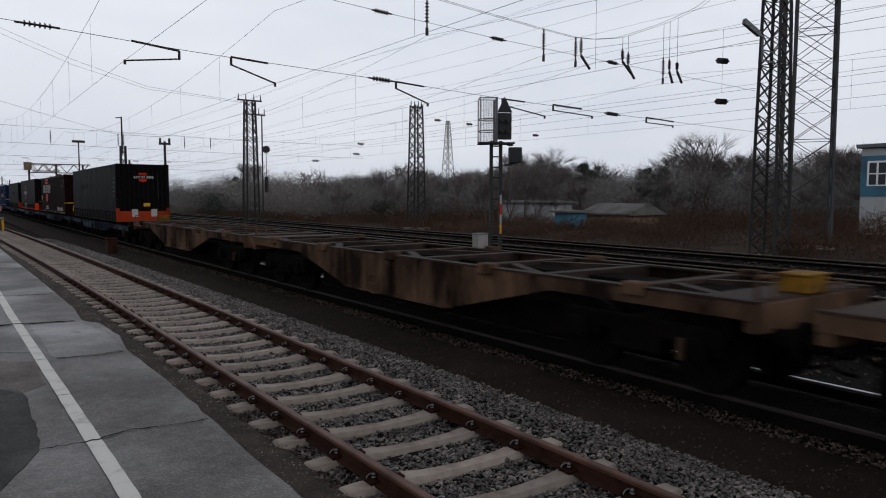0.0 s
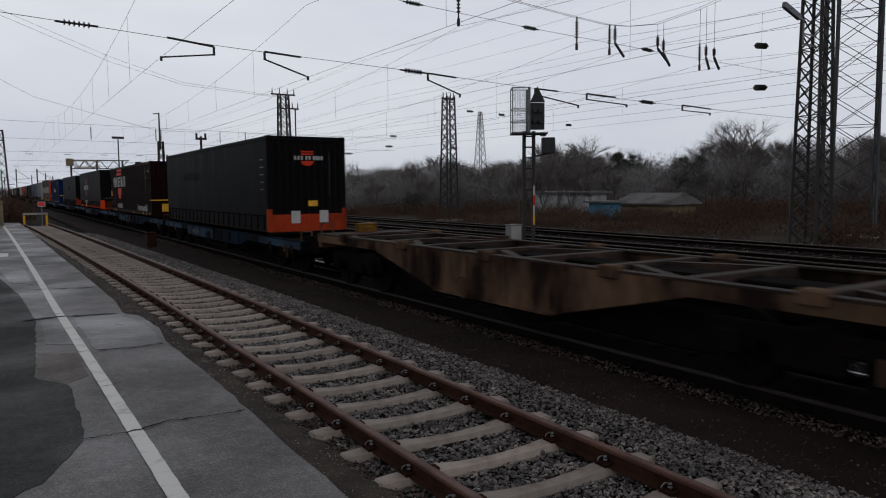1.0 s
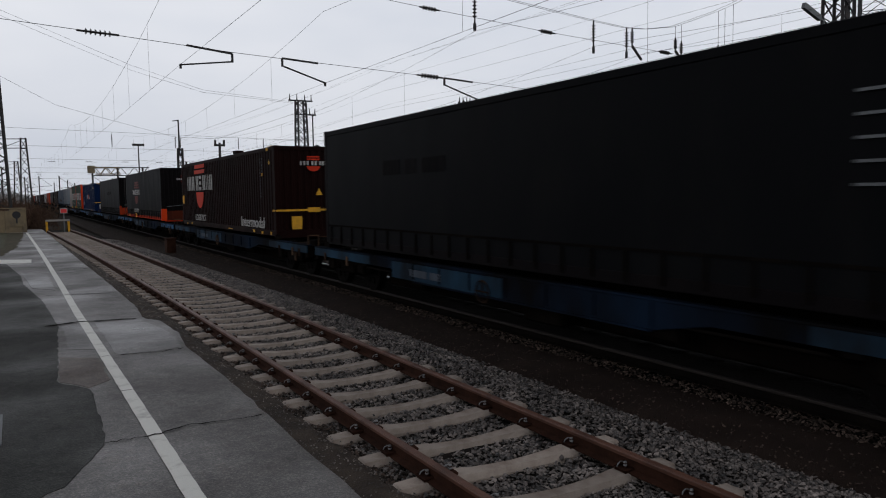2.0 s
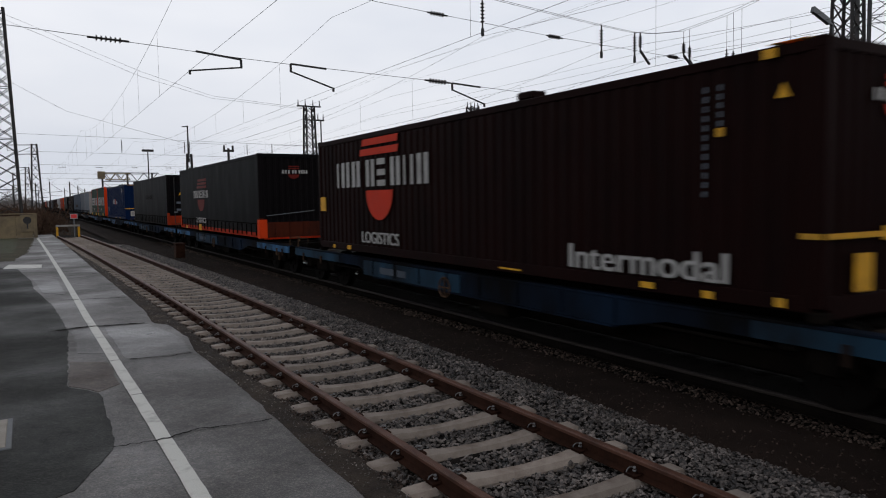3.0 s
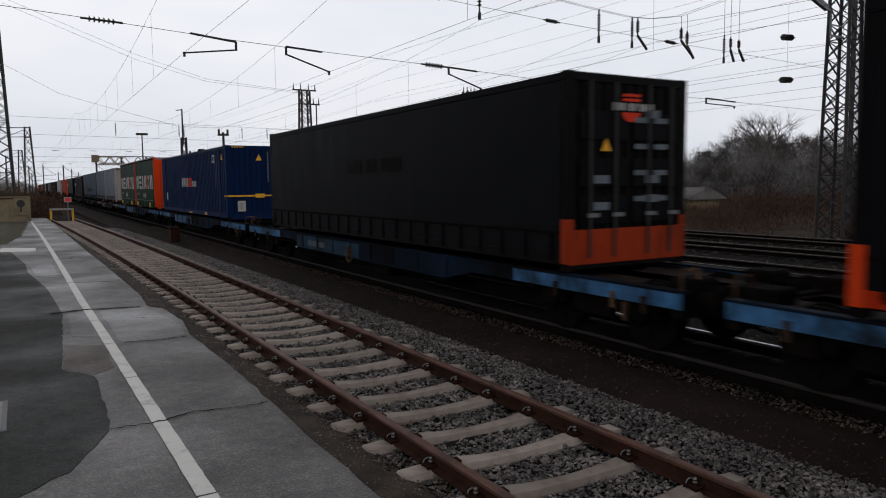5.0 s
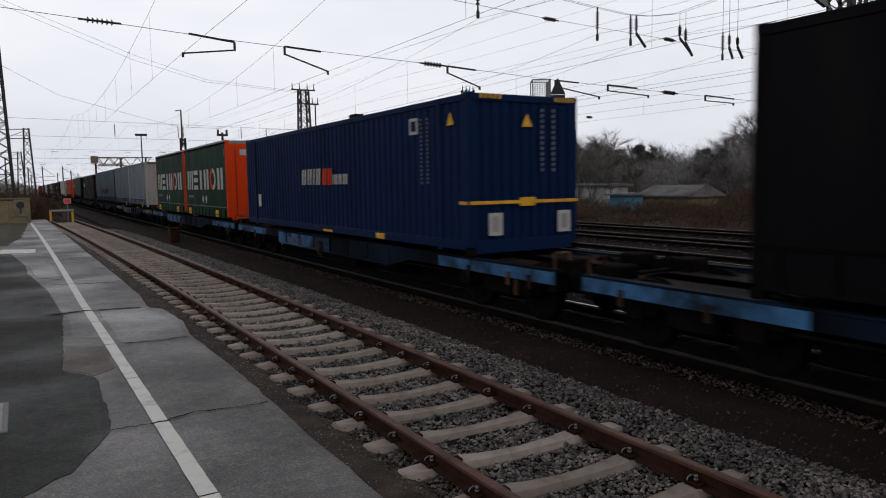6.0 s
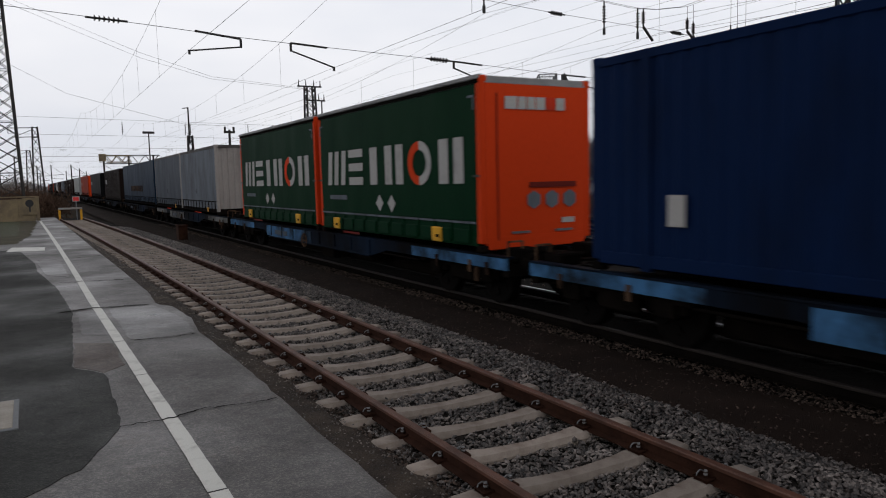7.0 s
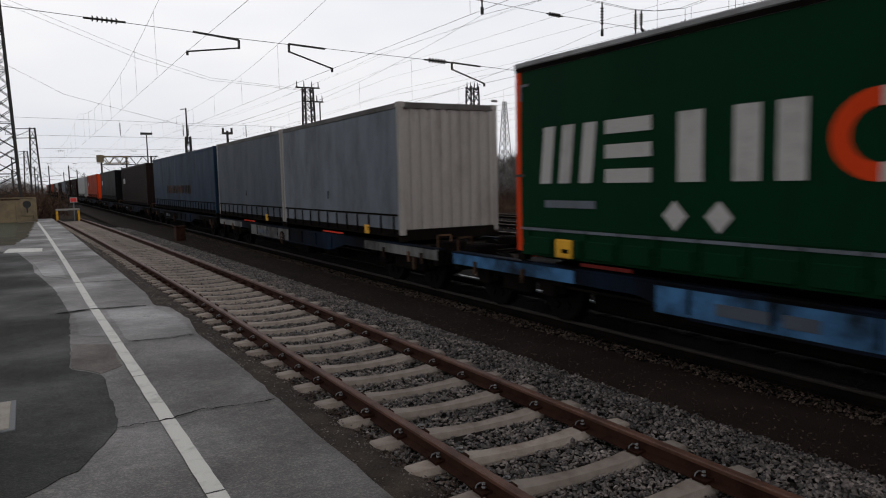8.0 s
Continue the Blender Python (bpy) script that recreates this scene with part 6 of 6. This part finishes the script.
        bar(rail_bm, (-1.16, y - d * 0.06, top + 0.26), (-0.86, y - d * 0.06, top + 0.26), 0.03)
        part("shunter_handrail", rail_bm, M["brown_frame"], t, "rusty handrail")
    bogie(t, 1.75)
    bogie(t, L - 1.75)
    return t


for u, L, y in ((-11.2, 14.6, ""), (4.0, 14.75, "front"), (19.35, 14.3, "rear")):
    wagon(u, L, M["brown_frame"], "empty rusty brown skeletal container wagon", True, y)
JOINTS = [34.6, 52.5, 71.9, 91.0, 110.5, 129.0, 148.4, 166.9, 185.4]
while JOINTS[-1] < 425:
    JOINTS.append(JOINTS[-1] + 18.7)
for a, b in zip(JOINTS, JOINTS[1:]):
    pm = M["blue_mid"] if a < 70 else M["blue_frame"] if a < 140 else M["grey_sill"] if a < 160 else M["under"]
    lab = "loaded blue container wagon with grimy bogies" if a < 140 else "loaded pale grey container wagon with grimy bogies" if a < 160 else "loaded dark grimy container wagon"
    wagon(a + 0.32, b - a - 0.64, pm, lab, mid=M["blue_frame"] if a in (110.5, 129.0) else None if a < 140 else M["grey_sill"] if a < 160 else M["under"])


# ---- background: brush, woods, buildings ----
def twig_soup(rs, n, centre, size, length, up=0.6, width=0.10):
    """Triangles like thin upright twigs inside an ellipsoid."""
    p = rs.randn(n, 3)
    p /= np.linalg.norm(p, axis=1)[:, None]
    p *= rs.rand(n, 1) ** 0.4
    p = p * np.array(size) + np.array(centre)
    d = rs.randn(n, 3) * np.array([1, 1, 0.6]) + np.array([0, 0, up * 2])
    d /= np.linalg.norm(d, axis=1)[:, None]
    s = np.cross(d, rs.randn(n, 3))
    s /= np.linalg.norm(s, axis=1)[:, None]
    ln = length * (0.5 + rs.rand(n, 1))
    w = ln * width
    return np.stack([p - s * w, p + s * w, p + d * ln], 1)


def soup_mesh(name, tris, material):
    v = tris.reshape(-1, 3)
    n = len(tris)
    me = bpy.data.meshes.new(name)
    me.vertices.add(len(v))
    me.vertices.foreach_set("co", v.astype(np.float32).ravel())
    me.loops.add(3 * n)
    me.loops.foreach_set("vertex_index", np.arange(3 * n, dtype=np.int32))
    me.polygons.add(n)
    me.polygons.foreach_set("loop_start", np.arange(0, 3 * n, 3, dtype=np.int32))
    me.polygons.foreach_set("loop_total", np.full(n, 3, dtype=np.int32))
    me.polygons.foreach_set("use_smooth", np.zeros(n, dtype=bool))
    me.update(calc_edges=True)
    me.materials.append(material)
    return me


rs = np.random.RandomState(11)


def profile(ratio):
    """Height of the wood's top edge over the eye, per metre ahead, by the side ratio x / y."""
    return float(np.interp(ratio, (0.2, 0.27, 0.39, 0.47, 0.61, 0.8, 0.88, 1.06, 1.16, 1.35, 1.6, 2.2, 3.0), (0.022, 0.027, 0.042, 0.031, 0.042, 0.046, 0.06, 0.056, 0.064, 0.078, 0.082, 0.115, 0.16)))


# dry brush on the edge of the yard, kept low before the sheds
tr = []
for i in range(900):
    x, y = rs.uniform(31, 72), rs.uniform(-5, 118)
    h = rs.uniform(0.3, 0.8) if x < 40 else rs.uniform(0.6, 1.35)
    az = math.degrees(math.atan2(x, y))
    if 39 < az < 53 and math.hypot(x, y) < 90:
        h *= 0.62
    elif rs.rand() < 0.12:
        h *= 1.6
    tr.append(twig_soup(rs, 330, (x, y, land(x, y) + h * 0.55), (rs.uniform(0.7, 2.2), rs.uniform(0.7, 2.2), h), 0.30, width=0.05))
solo("brush", soup_mesh("brush", np.concatenate(tr), M["brush"]), None, "dense reddish-brown dry brush beside the yard", "brush", kind="stuff")
tr = []
for i in range(110):
    x, y = rs.uniform(-9, 2.3), rs.uniform(63, 100)
    tr.append(twig_soup(rs, 260, (x, y, 0.4), (1.5, 1.8, rs.uniform(1.0, 2.2)), 0.4))
solo("brush", soup_mesh("brush", np.concatenate(tr), M["brush"]), None, "brown bushes behind the end wall", "brush", kind="stuff")
# winter woods: a far belt painted pale for haze, then a nearer mass of rounded crowns with thin tops
def wood_belt(n, d0, d1, lift, low, high, core_n, fine_n, material, label):
    tr = []
    for i in range(n):
        a = rs.uniform(0.14, 1.3)
        d = rs.uniform(d0, d1)
        x, y = d * math.sin(a), d * math.cos(a)
        if x < 34 or (0.68 < a < 0.82 and d < 96):
            continue
        bump = 1 + 0.28 * noise.noise((x * 0.11, y * 0.11, 4)) + 0.18 * noise.noise((x * 0.33, y * 0.33, 8))
        top = 2.18 + lift + profile(x / y) * y * rs.uniform(low, high) * bump
        g = land(x, y)
        hh = max(0.9, (top - g) / 2)
        wide = rs.uniform(1.4, 3.2)
        if core_n:
            tr.append(twig_soup(rs, core_n, (x, y, g + hh * 0.7), (wide * 1.3, wide * 1.3, hh * 0.75), 0.42, 0.3, 0.075))
        tr.append(twig_soup(rs, fine_n, (x, y, g + hh * 1.1), (wide, wide, hh * 0.95), 0.55, 0.55, 0.026))
    return solo("woods", soup_mesh("woods", np.concatenate(tr), material), None, label, "woods", kind="stuff")


wood_belt(700, 170, 240, 0.6, 0.65, 1.0, 200, 260, M["wood_haze"], "far edge of the leafless woods, painted pale for haze")
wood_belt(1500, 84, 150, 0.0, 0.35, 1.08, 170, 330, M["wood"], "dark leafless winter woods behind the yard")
tr = []
for i in range(260):
    a, d = rs.uniform(-0.22, 0.34), rs.uniform(450, 540)
    h = rs.uniform(2.2, 3.6) * (1 + 0.3 * noise.noise((a * 14, 2, 0)))
    tr.append(twig_soup(rs, 140, (d * math.sin(a), d * math.cos(a), h * 0.8), (9, 6, h), 1.5, 0.4, 0.09))
solo("woods", soup_mesh("woods", np.concatenate(tr), M["wood_haze"]), None, "wooded ridge at the end of the line, painted pale for haze", "woods", kind="stuff")
for x, y, w, h in ((31.5, 104, 4.5, 1.9), (42.5, 73, 1.3, 1.3), (36, 100, 3.0, 1.2)):
    tr = [twig_soup(rs, 900, (x + rs.uniform(-w, w) * 0.6, y + rs.uniform(-1, 1), land(x, y) + h * 0.9), (w * 0.5, w * 0.4, h), 0.22, 0.2, 0.12) for _ in range(5)]
    solo("evergreen_shrub", soup_mesh("evergreen_shrub", np.concatenate(tr), M["conifer"]), None, "dark green evergreen shrub in dry brush", "shrub", "evergreen shrubs")
tr = []
for i in range(300):
    d = rs.uniform(220, 430)
    x = rs.uniform(-70, 90)
    if 1.5 < x < 30:
        continue
    h = rs.uniform(2, 5)
    tr.append(twig_soup(rs, 160, (x, d, h * 0.5 - 0.6), (5, 4, h), 1.2, 0.9))
solo("woods", soup_mesh("woods", np.concatenate(tr), M["wood"]), None, "distant trees along the line, painted pale for haze", "woods", kind="stuff")


def bare_tree(x, y, h, seed, label, spread=0.4):
    """Trunk, limbs and fine twigs of a leafless tree."""
    rnd = random.Random(seed)
    bmt = bmesh.new()
    tw = []

    def grow(p, d, ln, r, depth):
        q = p + d * ln
        tube(bmt, p, q, r, 5 if depth else 7, r * 0.62)
        if depth >= 4:
            for _ in range(7):
                e = (d + Vector((rnd.uniform(-1, 1), rnd.uniform(-1, 1), rnd.uniform(-0.3, 0.8))) * 0.7).normalized()
                o = p.lerp(q, rnd.random())
                s = e.orthogonal().normalized() * 0.022
                tw.append([tuple(o - s), tuple(o + s), tuple(o + e * ln * rnd.uniform(0.8, 1.6))])
            return
        for _ in range(rnd.choice((3, 3, 4)) if depth else 5):
            e = (d + Vector((rnd.uniform(-1, 1), rnd.uniform(-1, 1), rnd.uniform(-0.2, 0.6))) * (0.55 + spread)).normalized()
            grow(p.lerp(q, rnd.uniform(0.55, 1.0)), e, ln * rnd.uniform(0.6, 0.8), r * 0.5, depth + 1)

    grow(Vector((0, 0, 0)), Vector((0, 0, 1)), h * 0.34, h * 0.016, 0)
    t = thing("bare_tree", label, "tree", "bare trees", at=pose(x, y, land(x, y) - 0.2))
    part("trunk", bmt, M["bark"], t, "branching trunk")
    part("crown", soup_mesh("crown", np.array(tw), M["twig"]), None, t, "fine leafless twigs")
    return t


protos = [bare_tree(76, 79, 12.6, 1, "leafless round-crowned tree above the brush", 0.35), bare_tree(78, 53.5, 13.8, 2, "tall leafless tree with a spreading crown"),
          bare_tree(60, 68, 9, 3, "slender leafless tree in the brush", 0.2)]
rnd = random.Random(5)
for i in range(150):
    a, d = rnd.uniform(0.3, 1.25), rnd.uniform(80, 150)
    x, y = d * math.sin(a), d * math.cos(a)
    if x < 42:
        continue
    c = copy_thing(rnd.choice(protos), pose(x, y, land(x, y) - 0.3, 0, 0, rnd.uniform(0, 360)))
    k = min(1.0, (2.8 + 1.3 * profile(x / y) * y) / 12.4) * rnd.uniform(0.75, 1.2)
    c.scale = (k, k, k)


# slender trees before the warehouse
for a, d, k in ((38.6, 64, 0.62), (39.6, 70, 0.74), (40.6, 62, 0.66), (41.7, 68, 0.70), (42.6, 71, 0.58), (44.2, 74, 0.62), (31, 80, 0.62), (27, 84, 0.55)):
    x, y = d * math.sin(radians(a)), d * math.cos(radians(a))
    c = copy_thing(protos[2], pose(x, y, land(x, y) - 0.3, 0, 0, a * 57 % 360))
    c.scale = (k * 0.8, k * 0.8, k)


def conifer(x, y, h, seed):
    r = np.random.RandomState(seed)
    t = thing("pine_tree", "dark evergreen pine among bare woods", "tree", "pine trees", at=pose(x, y, land(x, y) - 0.2))
    part("trunk", tube(bmesh.new(), (0, 0, 0), (0, 0, h * 0.9), h * 0.018, 7, 0.04), M["bark"], t)
    cl = [twig_soup(r, 220, (r.randn() * h * 0.09, r.randn() * h * 0.09, h * (0.5 + 0.11 * k)), (h * 0.17 * (1.15 - 0.16 * k), h * 0.17 * (1.15 - 0.16 * k), h * 0.07), h * 0.055, 0.1) for k in range(5) for _ in range(2)]
    part("crown", soup_mesh("crown", np.concatenate(cl), M["conifer"]), None, t, "dark needle clumps")


for i in range(22):
    a, d = rnd.uniform(0.25, 1.2), rnd.uniform(90, 140)
    x, y = d * math.sin(a), d * math.cos(a)
    if x > 45:
        conifer(x, y, (2.8 + profile(x / y) * y) * rnd.uniform(0.8, 1.05), i)
conifer(81, 78, 8.3, 50)
conifer(84, 79, 8.0, 51)


def shed(x0, x1, y0, y1, h, wall_m, roof_m, label, pitch_h=1.0, name="warehouse", n_win=0):
    t = thing(name, label, "building", "buildings", at=pose((x0 + x1) / 2, (y0 + y1) / 2, land((x0 + x1) / 2, (y0 + y1) / 2) - 0.4))
    a, b = (x1 - x0) / 2, (y1 - y0) / 2
    part("wall", nb(-a, a, -b, b, 0, h, bevel=0.02), wall_m, t)
    prof = [(-a - 0.4, h), (a + 0.4, h), (a + 0.4, h + 0.15), (0, h + pitch_h + 0.15), (-a - 0.4, h + 0.15)]
    part("roof", extrude_profile(prof, -b - 0.4, b + 0.4), roof_m, t)
    for i in range(n_win):
        y = -b + (i + 0.5) * 2 * b / n_win
        w = part("window", nb(-a - 0.06, -a + 0.02, y - 0.8, y + 0.8, h * 0.45, h * 0.8), M["wall_white"], t, "white window frame")
        for k in range(2):
            part("pane", nb(-a - 0.08, -a - 0.05, y - 0.7 + k * 0.72, y - 0.02 + k * 0.72, h * 0.48, h * 0.77), M["pane"], w)
    return t


shed(52.5, 55.6, 54.7, 63, 2.5, M["shed_white"], M["shed_roof"], "long low white warehouse behind the brush", 0.15)
shed(47, 49.4, 46.7, 48.5, 1.8, M["wall_blue"], M["shed_roof"], "blue container shed beside the warehouse", 0.1)
shed(51.5, 56, 43.5, 49, 1.6, M["sand_wall"], M["shed_roof"], "low shed with a grey corrugated roof", 0.95)
shed(44, 52, 108, 118, 2.7, M["wall_white"], M["shed_roof"], "distant pale industrial hall", 0.5)
# signal-box house at the edge of the yard
hs = thing("signal_house", "blue-framed white house with a flat roof", "building", "buildings", at=pose(62, 23.1, -0.9))
part("wall", nb(-4, 4, -4.5, 3.2, 0, 6.9, bevel=0.02), M["wall_white"], hs)
part("roof", nb(-4.3, 4.3, -4.8, 3.5, 6.9, 7.2, bevel=0.03), M["galv"], hs, "flat grey roof")
part("blue_panel", nb(-4.05, -3.98, -4.5, 3.2, 3.2, 6.3), M["wall_blue"], hs, "blue facade panel")
for y in (-2.2, 0.8):
    w = part("window", nb(-4.12, -4.0, y - 0.2, y + 1.9, 4.0, 5.9), M["window_white"], hs, "white window frame")
    for k in range(3):
        for j in range(2):
            part("pane", nb(-4.15, -4.11, y - 0.08 + k * 0.66, y + 0.42 + k * 0.66, 4.1 + j * 0.88, 4.88 + j * 0.88), M["pane"], w)

# grass verge at the left end of the platform
strip("grass_verge", [(-14, -0.04), (-6, -0.05), (-2.6, -0.05), (-1.6, -0.07), (-0.6, -0.09)], 40, 58, 0.5, M["grass"], "thin green grass strip at the platform end", amp=0.03)
pole = thing("post", "grey steel post at the platform end", "post", at=pose(-2.35, 40, -0.1))
part("pole", tube(bmesh.new(), (0, 0, 0), (0, 0, 4.5), 0.09, 10), M["galv"], pole)
jb = thing("shunting_box", "rusty brown point box between the tracks", "point box", at=pose(5.95, 34.0, -0.3))
part("body", nb(-0.2, 0.2, -0.3, 0.3, 0, 0.62, bevel=0.03), M["rust"], jb)
part("lid", nb(-0.23, 0.23, -0.33, 0.33, 0.62, 0.68, bevel=0.02), M["rust"], jb)


# ---- what moves ----
def motions():
    times = [0.0, 2.0, 4.0, 6.0, 8.0]
    for ob, x, u0, z in MOVERS:
        walk(ob, [(t, pose(x, u0 - SPEED * t, z)) for t in times])
    for ob, y in WHEELSETS:
        walk(ob, [(i * 0.1 / 3, pose(0, y, 0.38, math.degrees(SPEED / 0.46) * i * 0.1 / 3)) for i in range(241)])


motions()
